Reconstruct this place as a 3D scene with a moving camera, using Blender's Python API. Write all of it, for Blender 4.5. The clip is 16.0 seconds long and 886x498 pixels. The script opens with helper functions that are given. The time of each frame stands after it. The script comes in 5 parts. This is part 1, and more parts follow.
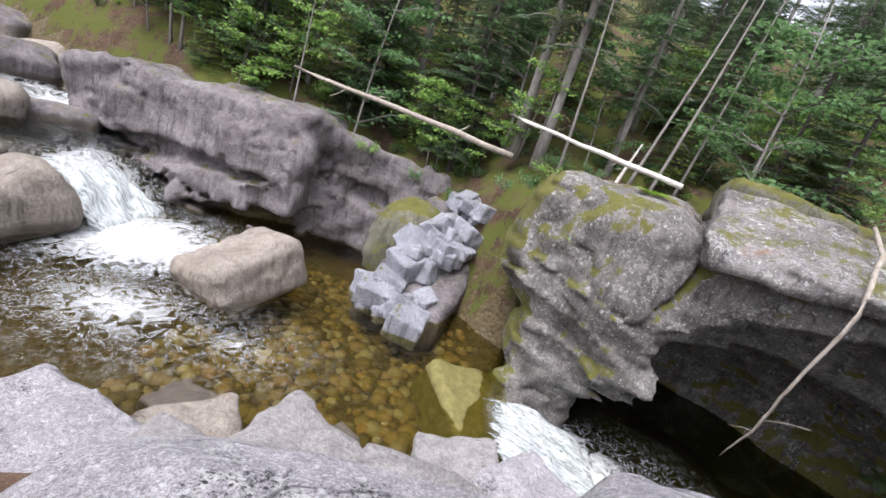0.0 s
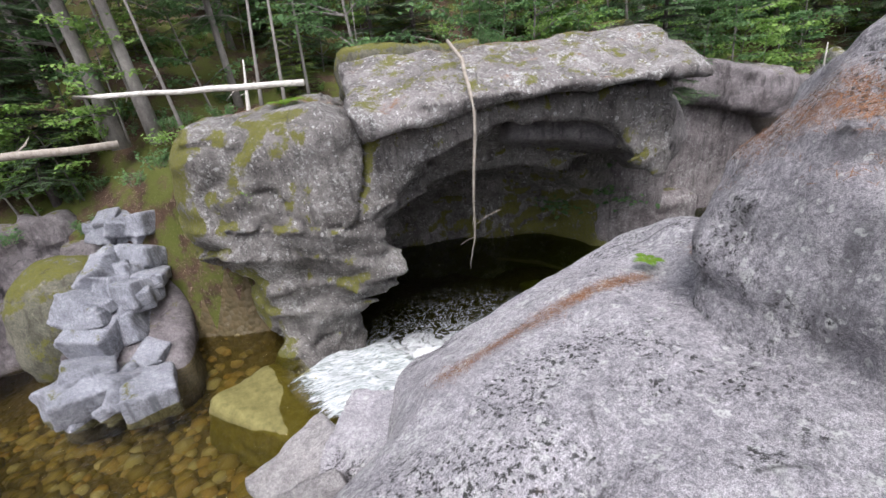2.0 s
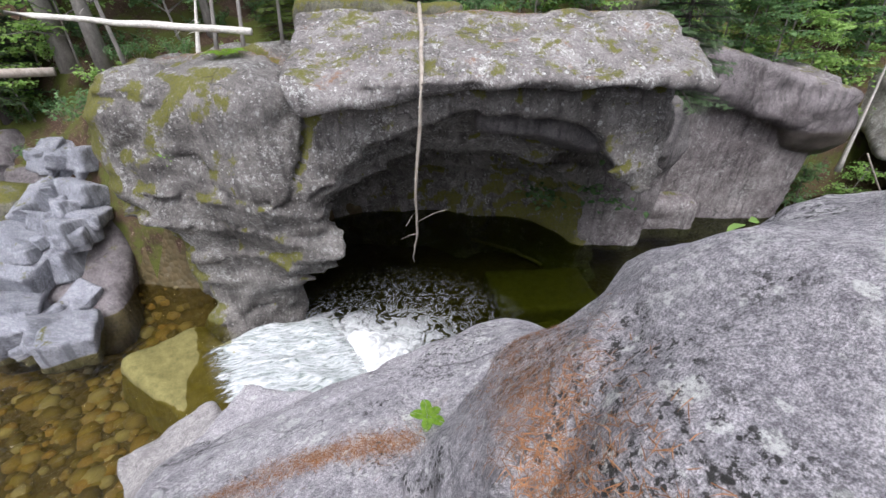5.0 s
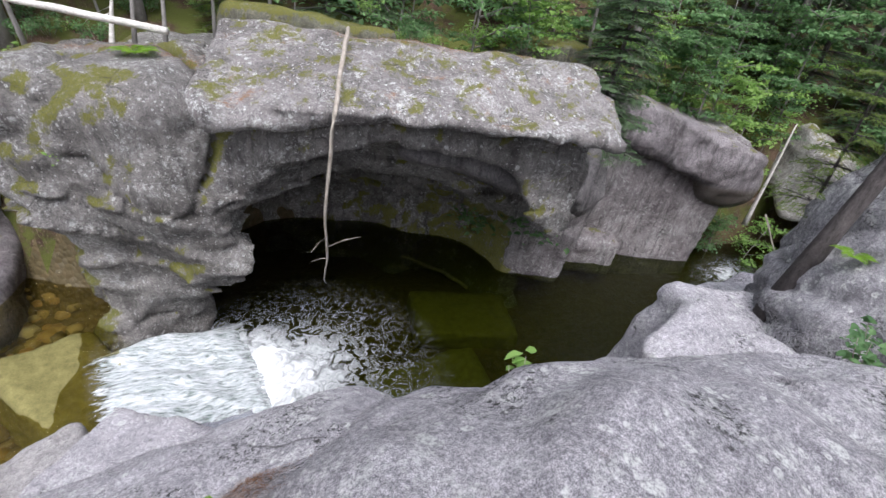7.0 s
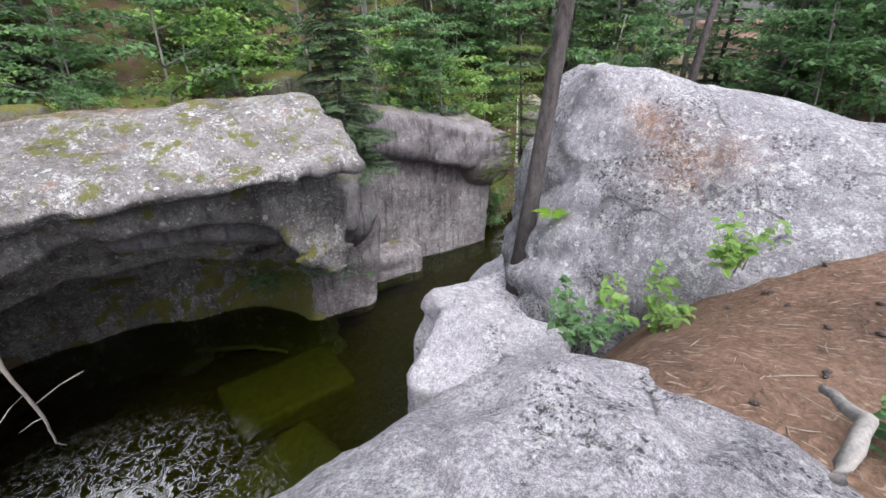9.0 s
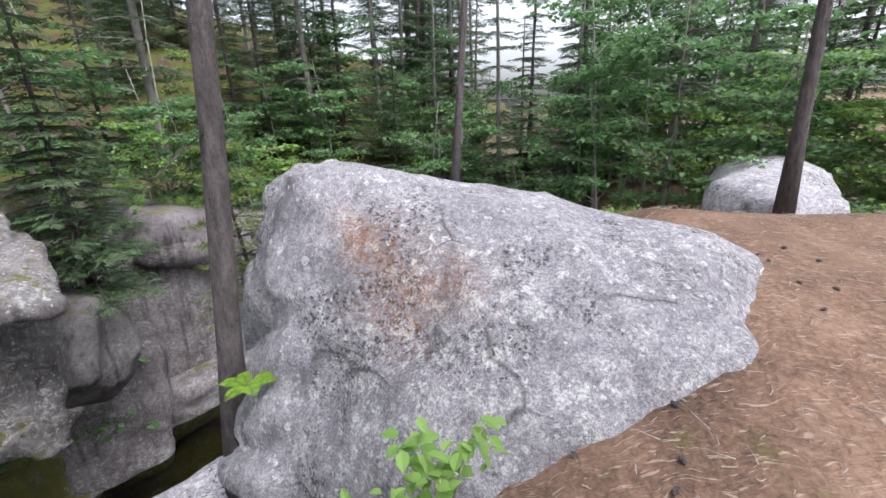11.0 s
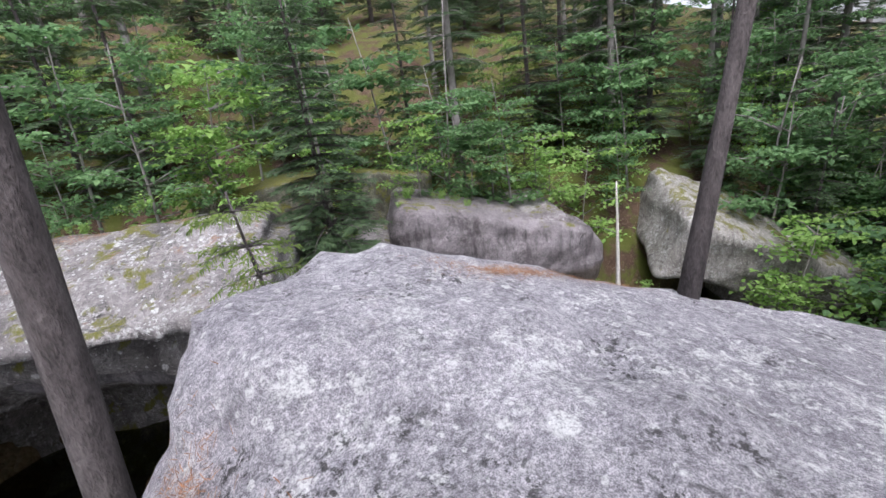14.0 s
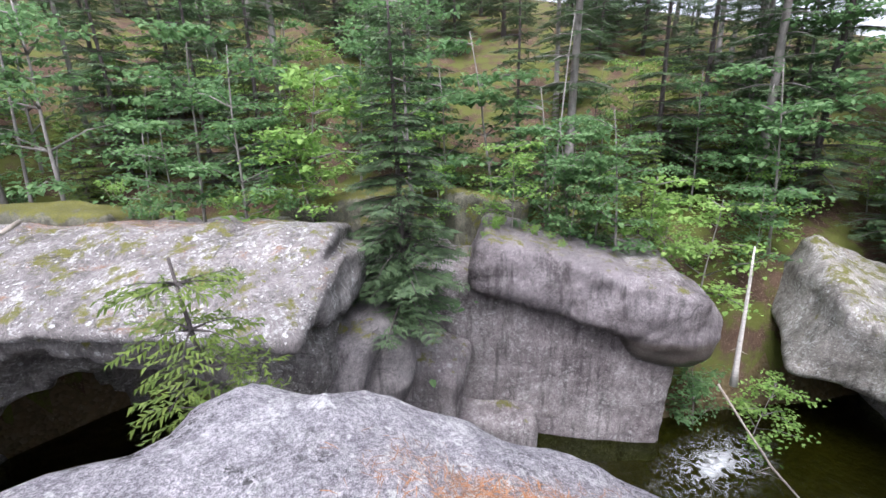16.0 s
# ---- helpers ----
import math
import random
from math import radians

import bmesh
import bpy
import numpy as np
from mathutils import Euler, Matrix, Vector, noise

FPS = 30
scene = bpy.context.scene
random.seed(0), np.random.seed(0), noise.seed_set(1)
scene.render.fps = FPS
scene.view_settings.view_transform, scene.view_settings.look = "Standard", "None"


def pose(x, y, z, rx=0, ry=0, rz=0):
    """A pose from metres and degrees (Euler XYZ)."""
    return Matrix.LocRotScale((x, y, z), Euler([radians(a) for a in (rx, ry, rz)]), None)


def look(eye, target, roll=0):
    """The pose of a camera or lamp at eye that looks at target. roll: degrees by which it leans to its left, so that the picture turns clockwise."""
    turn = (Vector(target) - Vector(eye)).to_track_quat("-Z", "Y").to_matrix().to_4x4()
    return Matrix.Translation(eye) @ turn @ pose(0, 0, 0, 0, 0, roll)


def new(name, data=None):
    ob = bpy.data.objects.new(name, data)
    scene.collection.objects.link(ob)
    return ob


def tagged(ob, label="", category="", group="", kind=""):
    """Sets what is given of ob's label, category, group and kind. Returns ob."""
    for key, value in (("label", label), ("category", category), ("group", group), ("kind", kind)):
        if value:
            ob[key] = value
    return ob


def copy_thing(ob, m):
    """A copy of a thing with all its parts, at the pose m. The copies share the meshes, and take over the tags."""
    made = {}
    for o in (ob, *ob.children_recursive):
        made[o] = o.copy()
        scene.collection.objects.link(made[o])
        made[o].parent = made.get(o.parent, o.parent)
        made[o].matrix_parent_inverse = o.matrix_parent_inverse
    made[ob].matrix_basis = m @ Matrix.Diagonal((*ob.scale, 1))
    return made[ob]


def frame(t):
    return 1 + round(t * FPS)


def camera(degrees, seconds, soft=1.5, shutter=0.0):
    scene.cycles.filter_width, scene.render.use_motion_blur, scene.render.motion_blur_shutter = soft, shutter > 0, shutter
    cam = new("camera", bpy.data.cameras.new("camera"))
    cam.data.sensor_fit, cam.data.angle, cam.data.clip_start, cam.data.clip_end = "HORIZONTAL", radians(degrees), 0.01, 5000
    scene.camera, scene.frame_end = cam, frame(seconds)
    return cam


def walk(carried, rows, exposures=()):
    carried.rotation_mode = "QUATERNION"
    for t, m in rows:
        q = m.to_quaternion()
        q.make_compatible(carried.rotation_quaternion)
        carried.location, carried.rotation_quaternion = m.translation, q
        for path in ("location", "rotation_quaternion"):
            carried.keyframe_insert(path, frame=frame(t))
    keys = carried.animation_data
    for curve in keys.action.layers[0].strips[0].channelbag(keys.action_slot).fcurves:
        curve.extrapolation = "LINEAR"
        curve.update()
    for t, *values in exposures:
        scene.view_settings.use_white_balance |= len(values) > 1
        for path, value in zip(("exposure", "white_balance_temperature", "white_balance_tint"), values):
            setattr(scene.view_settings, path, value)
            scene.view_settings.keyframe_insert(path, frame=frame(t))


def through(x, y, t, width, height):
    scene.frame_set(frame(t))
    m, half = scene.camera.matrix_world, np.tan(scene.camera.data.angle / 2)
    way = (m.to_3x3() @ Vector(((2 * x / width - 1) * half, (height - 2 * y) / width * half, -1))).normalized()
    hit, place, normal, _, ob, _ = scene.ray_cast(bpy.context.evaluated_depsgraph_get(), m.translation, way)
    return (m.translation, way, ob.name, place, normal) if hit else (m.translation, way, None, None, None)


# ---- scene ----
cam = camera(92.0, 16.0)

# seconds, eye, heading (to the left of +y), pitch, lean
PATH = [
    (0, (0.079, -0.185, 8.854), 0.20, -19.26, 18.37),
    (0.5, (0.446, 0.175, 8.621), -6.47, -21.70, 12.56),
    (1, (0.481, 0.120, 8.705), -16.21, -25.58, 5.60),
    (1.5, (0.508, 0.212, 8.874), -28.29, -27.16, -2.51),
    (2, (0.969, 0.266, 8.858), -35.90, -25.12, -7.81),
    (2.5, (1.648, 0.264, 8.789), -39.99, -25.82, -3.80),
    (3, (2.077, 0.297, 8.944), -40.31, -28.45, -3.43),
    (3.5, (2.591, 0.427, 9.159), -39.61, -30.31, -8.71),
    (4, (3.145, 0.427, 9.245), -37.54, -29.41, -6.94),
    (4.2, (3.327, 0.403, 9.255), -35.32, -30.15, -5.44),
    (6.3, (4.084, -0.032, 10.377), -36.18, -33.04, 6.49),
    (6.5, (4.286, -0.044, 10.399), -37.51, -32.40, 8.39),
    (7, (4.836, -0.072, 10.404), -39.32, -32.57, 8.45),
    (7.5, (5.283, -0.217, 10.402), -44.11, -30.38, 5.91),
    (8, (5.666, -0.414, 10.373), -50.93, -30.76, 2.95),
    (8.5, (6.103, -0.477, 10.358), -54.86, -31.11, 2.66),
    (9, (6.606, -0.607, 10.379), -63.19, -28.15, -0.94),
    (9.5, (7.059, -0.872, 10.347), -73.30, -24.26, 2.82),
    (9.7, (7.161, -0.970, 10.380), -78.79, -22.17, 1.76),
    (11.8, (10.377, -2.008, 10.376), -80.96, -17.96, -2.61),
    (12, (10.623, -1.994, 10.388), -74.63, -19.37, 0.65),
    (12.2, (10.902, -2.256, 10.341), -63.04, -18.14, -1.68),
    (12.5, (11.315, -2.053, 10.469), -60.40, -19.76, 0.78),
    (13, (11.845, -2.086, 10.560), -56.62, -19.88, -1.07),
    (13.5, (12.278, -2.135, 10.628), -49.28, -20.46, -1.43),
    (14, (12.730, -2.044, 10.654), -39.36, -19.32, -7.12),
    (14.5, (13.096, -1.932, 10.792), -35.20, -17.2, -6.24),
    (15, (13.526, -1.549, 10.763), -29.47, -14.4, -5.05),
    (15.5, (13.771, -1.372, 10.814), -27.37, -14.85, -0.56),
    (16, (13.998, -1.252, 10.903), -25.69, -16.9, -1.27),
]

EXPOSURES = [(0.0, 1.22, 6200, 15), (1.3, 1.06, 6200, 15), (3.0, 1.05, 6200, 15), (7.0, 1.05, 6050, 14), (9.5, 1.3, 6100, 14), (12.5, 1.18, 6050, 15), (15.0, 1.32, 5980, 18), (16.0, 1.6, 5950, 18)]


def aimed(eye, heading, pitch, lean):
    h, p = radians(heading), radians(pitch)
    way = Vector((-math.sin(h) * math.cos(p), math.cos(h) * math.cos(p), math.sin(p)))
    return look(eye, Vector(eye) + way * 3, lean)


walk(cam, [(t, aimed(eye, h, p, r)) for t, eye, h, p, r in PATH], EXPOSURES)

# ---------------------------------------------------------------- sky and sun
world = bpy.data.worlds.new("overcast")
scene.world = world
world.use_nodes = True
wn = world.node_tree
bg = wn.nodes["Background"]
sky = wn.nodes.new("ShaderNodeTexSky")
sky.sky_type = "NISHITA"
sky.sun_disc = False
sky.sun_elevation, sky.sun_rotation = radians(62), radians(200)
sky.air_density, sky.dust_density = 1.0, 4.0
pale = wn.nodes.new("ShaderNodeHueSaturation")
pale.inputs["Saturation"].default_value = 0.25
wn.links.new(sky.outputs[0], pale.inputs["Color"])
wn.links.new(pale.outputs[0], bg.inputs["Color"])
bg.inputs["Strength"].default_value = 0.15
lamp = bpy.data.lights.new("sun", "SUN")
lamp.energy, lamp.angle, lamp.color = 1.2, radians(25), (1.0, 0.97, 0.92)
sun = new("sun", lamp)
sun.rotation_euler = (radians(30), 0, radians(-50))


from mathutils.bvhtree import BVHTree
# ---------------------------------------------------------------- numbers
S = 1.5          # plan units to metres


def P3(x, y, z):
    return Vector((x * S, y * S, z * S))


# ---------------------------------------------------------------- materials
def mat(name):
    m = bpy.data.materials.new(name)
    m.use_nodes = True
    nt = m.node_tree
    for n in list(nt.nodes):
        nt.nodes.remove(n)
    out = nt.nodes.new("ShaderNodeOutputMaterial")
    return m, nt, out


def node(nt, kind, **kw):
    n = nt.nodes.new(kind)
    for k, v in kw.items():
        n.inputs[k.replace("_", " ")].default_value = v
    return n


def ramp(nt, src, stops):
    r = nt.nodes.new("ShaderNodeValToRGB")
    els = r.color_ramp.elements
    while len(els) < len(stops):
        els.new(0.5)
    for e, (p, c) in zip(els, stops):
        e.position = p
        e.color = (*c, 1) if len(c) == 3 else c
    nt.links.new(src, r.inputs[0])
    return r.outputs[0]


def coords(nt):
    tc = nt.nodes.new("ShaderNodeTexCoord")
    return tc.outputs["Object"]


def noise_tex(nt, vec, scale, detail=6, rough=0.6, distort=0.0):
    n = nt.nodes.new("ShaderNodeTexNoise")
    n.inputs["Scale"].default_value = scale
    n.inputs["Detail"].default_value = detail
    n.inputs["Roughness"].default_value = rough
    n.inputs["Distortion"].default_value = distort
    nt.links.new(vec, n.inputs["Vector"])
    return n.outputs["Fac"]


def voro(nt, vec, scale, feature="F1", rand=1.0):
    n = nt.nodes.new("ShaderNodeTexVoronoi")
    n.feature = feature
    n.inputs["Scale"].default_value = scale
    n.inputs["Randomness"].default_value = rand
    nt.links.new(vec, n.inputs["Vector"])
    return n.outputs["Distance"]


def mix(nt, fac, a, b):
    m = nt.nodes.new("ShaderNodeMix")
    m.data_type = "RGBA"
    for i, v in ((0, fac), (6, a), (7, b)):
        if isinstance(v, (tuple, float, int)):
            m.inputs[i].default_value = (*v, 1) if isinstance(v, tuple) else v
        else:
            nt.links.new(v, m.inputs[i])
    return m.outputs[2]


def calc(nt, op, a, b=0.0, clamp=False):
    m = nt.nodes.new("ShaderNodeMath")
    m.operation, m.use_clamp = op, clamp
    for i, v in ((0, a), (1, b)):
        if isinstance(v, (float, int)):
            m.inputs[i].default_value = v
        else:
            nt.links.new(v, m.inputs[i])
    return m.outputs[0]


def warp(nt, vec, scale, amount):
    n = nt.nodes.new("ShaderNodeTexNoise")
    n.inputs["Scale"].default_value = scale
    nt.links.new(vec, n.inputs["Vector"])
    s = nt.nodes.new("ShaderNodeVectorMath")
    s.operation = "SCALE"
    s.inputs["Scale"].default_value = amount
    nt.links.new(n.outputs["Color"], s.inputs[0])
    a = nt.nodes.new("ShaderNodeVectorMath")
    nt.links.new(vec, a.inputs[0])
    nt.links.new(s.outputs[0], a.inputs[1])
    return a.outputs[0]


def stretch(nt, vec, x, y, z):
    m = nt.nodes.new("ShaderNodeMapping")
    m.inputs["Scale"].default_value = (x, y, z)
    nt.links.new(vec, m.inputs["Vector"])
    return m.outputs[0]


def finish(nt, out, col, rough, bumps, spec=0.35):
    b = nt.nodes.new("ShaderNodeBsdfPrincipled")
    b.inputs["Specular IOR Level"].default_value = spec
    if isinstance(rough, float):
        b.inputs["Roughness"].default_value = rough
    else:
        nt.links.new(rough, b.inputs["Roughness"])
    if isinstance(col, tuple):
        b.inputs["Base Color"].default_value = (*col, 1)
    else:
        nt.links.new(col, b.inputs["Base Color"])
    prev = None
    for h, dist in bumps:
        bp = nt.nodes.new("ShaderNodeBump")
        bp.inputs["Distance"].default_value = dist
        bp.inputs["Strength"].default_value = 1.0
        nt.links.new(h, bp.inputs["Height"])
        if prev is not None:
            nt.links.new(prev, bp.inputs["Normal"])
        prev = bp.outputs[0]
    if prev is not None:
        nt.links.new(prev, b.inputs["Normal"])
    nt.links.new(b.outputs[0], out.inputs[0])
    return b


def dabs(nt, vec, scale, size, share):
    """Round patches of uneven size with ragged rims, on a share of the cells."""
    n = nt.nodes.new("ShaderNodeTexVoronoi")
    n.inputs["Scale"].default_value = scale
    nt.links.new(vec, n.inputs["Vector"])
    sep = nt.nodes.new("ShaderNodeSeparateColor")
    nt.links.new(n.outputs["Color"], sep.inputs[0])
    live = calc(nt, "LESS_THAN", sep.outputs[0], share)
    rad = calc(nt, "MULTIPLY", calc(nt, "ADD", calc(nt, "MULTIPLY", sep.outputs[1], 0.8), 0.35), size)
    edge = calc(nt, "MULTIPLY", calc(nt, "SUBTRACT", rad, n.outputs["Distance"]), 22.0, True)
    return calc(nt, "MULTIPLY", edge, live)


def tinted(nt, col, by, amount):
    m = nt.nodes.new("ShaderNodeMix")
    m.data_type, m.blend_type = "RGBA", "MULTIPLY"
    m.inputs[0].default_value = amount
    nt.links.new(col, m.inputs[6])
    nt.links.new(by, m.inputs[7])
    return m.outputs[2]


def rock_mat(name, dark, light, lichen=0.5, moss=0.3, orange=0.2, strata=0.0, wet_z=None, west=0.0, soot=0.4):
    """Granite: crystal grain, weathering, pale lichen rosettes, black crust, moss, rusty needle litter, and a wet band by the water."""
    m, nt, out = mat(name)
    v = coords(nt)
    big = noise_tex(nt, v, 0.6, 6, 0.65, 0.5)
    mid = noise_tex(nt, v, 4.0, 10, 0.75)
    patch = noise_tex(nt, warp(nt, v, 6.0, 0.1), 13.0, 10, 0.8)
    fine = noise_tex(nt, v, 48.0, 6, 0.8)
    grain = noise_tex(nt, v, 150.0, 3, 0.8)
    f = calc(nt, "ADD", calc(nt, "MULTIPLY", big, 0.6), calc(nt, "MULTIPLY", mid, 0.4))
    col = ramp(nt, f, [(0.4, dark), (0.5, tuple((p + q) / 2 for p, q in zip(dark, light))), (0.6, light)])
    col = tinted(nt, col, ramp(nt, grain, [(0.42, (0.42, 0.42, 0.44)), (0.5, (1.0, 1.0, 1.0)), (0.58, (1.5, 1.49, 1.5))]), 0.75)
    col = tinted(nt, col, ramp(nt, fine, [(0.42, (0.45, 0.44, 0.45)), (0.5, (1, 1, 1)), (0.58, (1.45, 1.44, 1.43))]), 0.6)
    col = tinted(nt, col, ramp(nt, patch, [(0.42, (0.5, 0.49, 0.51)), (0.5, (1, 1, 1)), (0.57, (1.35, 1.35, 1.33))]), 0.5)
    streaks = noise_tex(nt, stretch(nt, v, 2.6, 2.6, 0.22), 1.8, 6, 0.65)
    geo = nt.nodes.new("ShaderNodeNewGeometry")
    sep = nt.nodes.new("ShaderNodeSeparateXYZ")
    nt.links.new(geo.outputs["Normal"], sep.inputs[0])
    up = ramp(nt, sep.outputs["Z"], [(0.3, (0, 0, 0)), (0.8, (1, 1, 1))])
    steep = calc(nt, "SUBTRACT", 1.0, up)
    col = mix(nt, calc(nt, "MULTIPLY", calc(nt, "MULTIPLY", ramp(nt, streaks, [(0.5, (0, 0, 0)), (0.64, (1, 1, 1))]), steep), 0.65), col,
              tuple(c * 0.4 for c in dark))
    where = ramp(nt, noise_tex(nt, v, 1.0, 5, 0.65), [(0.45, (0, 0, 0)), (0.6, (1, 1, 1))])
    if lichen > 0:
        w = warp(nt, warp(nt, v, 14.0, 0.06), 2.0, 0.2)
        rosettes = calc(nt, "MAXIMUM", dabs(nt, w, 2.4, 0.2, 0.45), calc(nt, "MAXIMUM", dabs(nt, w, 6.0, 0.27, 0.4), calc(nt, "MULTIPLY", dabs(nt, w, 15.0, 0.36, 0.45), 0.85)))
        crust = calc(nt, "MULTIPLY", ramp(nt, noise_tex(nt, v, 9.0, 10, 0.82), [(0.52, (0, 0, 0)), (0.55, (1, 1, 1))]), where)
        pale = calc(nt, "MULTIPLY", calc(nt, "MAXIMUM", rosettes, crust), lichen, True)
        pale = calc(nt, "MULTIPLY", pale, ramp(nt, fine, [(0.42, (0.25, 0.25, 0.25)), (0.5, (1, 1, 1))]))
        col = mix(nt, pale, col, mix(nt, ramp(nt, fine, [(0.42, (0, 0, 0)), (0.58, (1, 1, 1))]), (0.58, 0.59, 0.57), (0.82, 0.83, 0.8)))
    black = ramp(nt, noise_tex(nt, v, 20.0, 9, 0.8), [(0.53, (0, 0, 0)), (0.555, (1, 1, 1))])
    dots = dabs(nt, warp(nt, v, 10.0, 0.08), 24.0, 0.34, 0.35)
    speck = calc(nt, "MULTIPLY", calc(nt, "MAXIMUM", black, dots), calc(nt, "MULTIPLY", ramp(nt, noise_tex(nt, v, 0.75, 5, 0.7), [(0.5, (0, 0, 0)), (0.58, (1, 1, 1))]), soot), True)
    col = mix(nt, speck, col, (0.03, 0.03, 0.026))
    if orange > 0:
        o = ramp(nt, noise_tex(nt, v, 1.2, 9, 0.78, 0.3), [(0.64 - 0.1 * orange, (0, 0, 0)), (0.7 - 0.1 * orange, (1, 1, 1))])
        o = calc(nt, "MULTIPLY", calc(nt, "MULTIPLY", o, up), calc(nt, "MULTIPLY", ramp(nt, patch, [(0.4, (0, 0, 0)), (0.52, (1, 1, 1))]), min(1.0, orange * 1.6)), True)
        col = mix(nt, o, col, mix(nt, ramp(nt, grain, [(0.35, (0, 0, 0)), (0.65, (1, 1, 1))]), (0.13, 0.075, 0.045), (0.34, 0.18, 0.10)))
    if moss > 0:
        lean = sep.outputs["Z"] if west == 0 else calc(nt, "ADD", calc(nt, "MULTIPLY", sep.outputs["X"], -west), calc(nt, "MULTIPLY", sep.outputs["Z"], 0.5))
        hold = ramp(nt, lean, [(0.3, (0, 0, 0)), (0.9, (1, 1, 1))])
        g = calc(nt, "ADD", noise_tex(nt, v, 1.7, 9, 0.75), calc(nt, "MULTIPLY", hold, 0.16 * (1 + west)))
        g = ramp(nt, g, [(0.74 - 0.2 * moss, (0, 0, 0)), (0.79 - 0.2 * moss, (1, 1, 1))])
        g = calc(nt, "MULTIPLY", g, ramp(nt, patch, [(0.36, (0.25, 0.25, 0.25)), (0.5, (1, 1, 1))]))
        col = mix(nt, g, col, mix(nt, ramp(nt, fine, [(0.35, (0, 0, 0)), (0.65, (1, 1, 1))]), (0.055, 0.06, 0.01), (0.21, 0.20, 0.04)))
    rough = 0.85
    if wet_z is not None:
        sp2 = nt.nodes.new("ShaderNodeSeparateXYZ")
        nt.links.new(v, sp2.inputs[0])
        edge = calc(nt, "ADD", sp2.outputs["Z"], calc(nt, "MULTIPLY", mid, -0.35))
        wet = ramp(nt, calc(nt, "SUBTRACT", edge, wet_z - 0.2), [(0.0, (1, 1, 1)), (0.16, (0, 0, 0))])
        col = mix(nt, calc(nt, "MULTIPLY", wet, 0.7), col, (0.07, 0.055, 0.035))
        rough = calc(nt, "SUBTRACT", 0.85, calc(nt, "MULTIPLY", wet, 0.5))
    crk = calc(nt, "SUBTRACT", 1.0, calc(nt, "MULTIPLY", voro(nt, stretch(nt, warp(nt, v, 0.9, 0.9), 1.0, 1.0, 2.2), 0.55, "DISTANCE_TO_EDGE"), 75.0), True)
    crk = calc(nt, "MULTIPLY", crk, ramp(nt, noise_tex(nt, v, 0.8, 3, 0.5), [(0.54, (0, 0, 0)), (0.6, (1, 1, 1))]))
    col = mix(nt, calc(nt, "MULTIPLY", crk, 0.7), col, (0.03, 0.028, 0.025))
    bumps = [(calc(nt, "MULTIPLY", crk, -1.0), 0.025), (mid, 0.08), (patch, 0.03), (fine, 0.016), (grain, 0.005)]
    if strata > 0:
        lay = noise_tex(nt, stretch(nt, warp(nt, v, 0.8, 0.5), 0.5, 0.5, 4.0), 1.6, 7, 0.65)
        bumps.insert(0, (lay, strata))
    finish(nt, out, col, rough, bumps)
    return m


def plain_mat(name, a, b, scale, rough=0.8, bump=0.02, stretch_z=1.0, spec=0.3, detail=6):
    m, nt, out = mat(name)
    v = coords(nt)
    if stretch_z != 1.0:
        v = stretch(nt, v, 1, 1, stretch_z)
    n = noise_tex(nt, v, scale, detail, 0.65)
    n2 = noise_tex(nt, v, scale * 7, 3, 0.6)
    f = calc(nt, "ADD", calc(nt, "MULTIPLY", n, 0.6), calc(nt, "MULTIPLY", n2, 0.4))
    finish(nt, out, ramp(nt, f, [(0.35, a), (0.65, b)]), rough, [(n, bump), (n2, bump * 0.3)], spec)
    return m


def leaf_mat(name, a, b, through=0.35):
    m, nt, out = mat(name)
    geo = nt.nodes.new("ShaderNodeNewGeometry")
    info = nt.nodes.new("ShaderNodeObjectInfo")
    f = calc(nt, "ADD", calc(nt, "MULTIPLY", geo.outputs["Random Per Island"], 0.75), calc(nt, "MULTIPLY", info.outputs["Random"], 0.25))
    col = ramp(nt, f, [(0.0, a), (1.0, b)])
    d = node(nt, "ShaderNodeBsdfPrincipled", Roughness=0.55)
    d.inputs["Specular IOR Level"].default_value = 0.25
    t = nt.nodes.new("ShaderNodeBsdfTranslucent")
    nt.links.new(col, d.inputs["Base Color"])
    nt.links.new(col, t.inputs["Color"])
    s = nt.nodes.new("ShaderNodeMixShader")
    s.inputs[0].default_value = through
    nt.links.new(d.outputs[0], s.inputs[1])
    nt.links.new(t.outputs[0], s.inputs[2])
    nt.links.new(s.outputs[0], out.inputs[0])
    return m


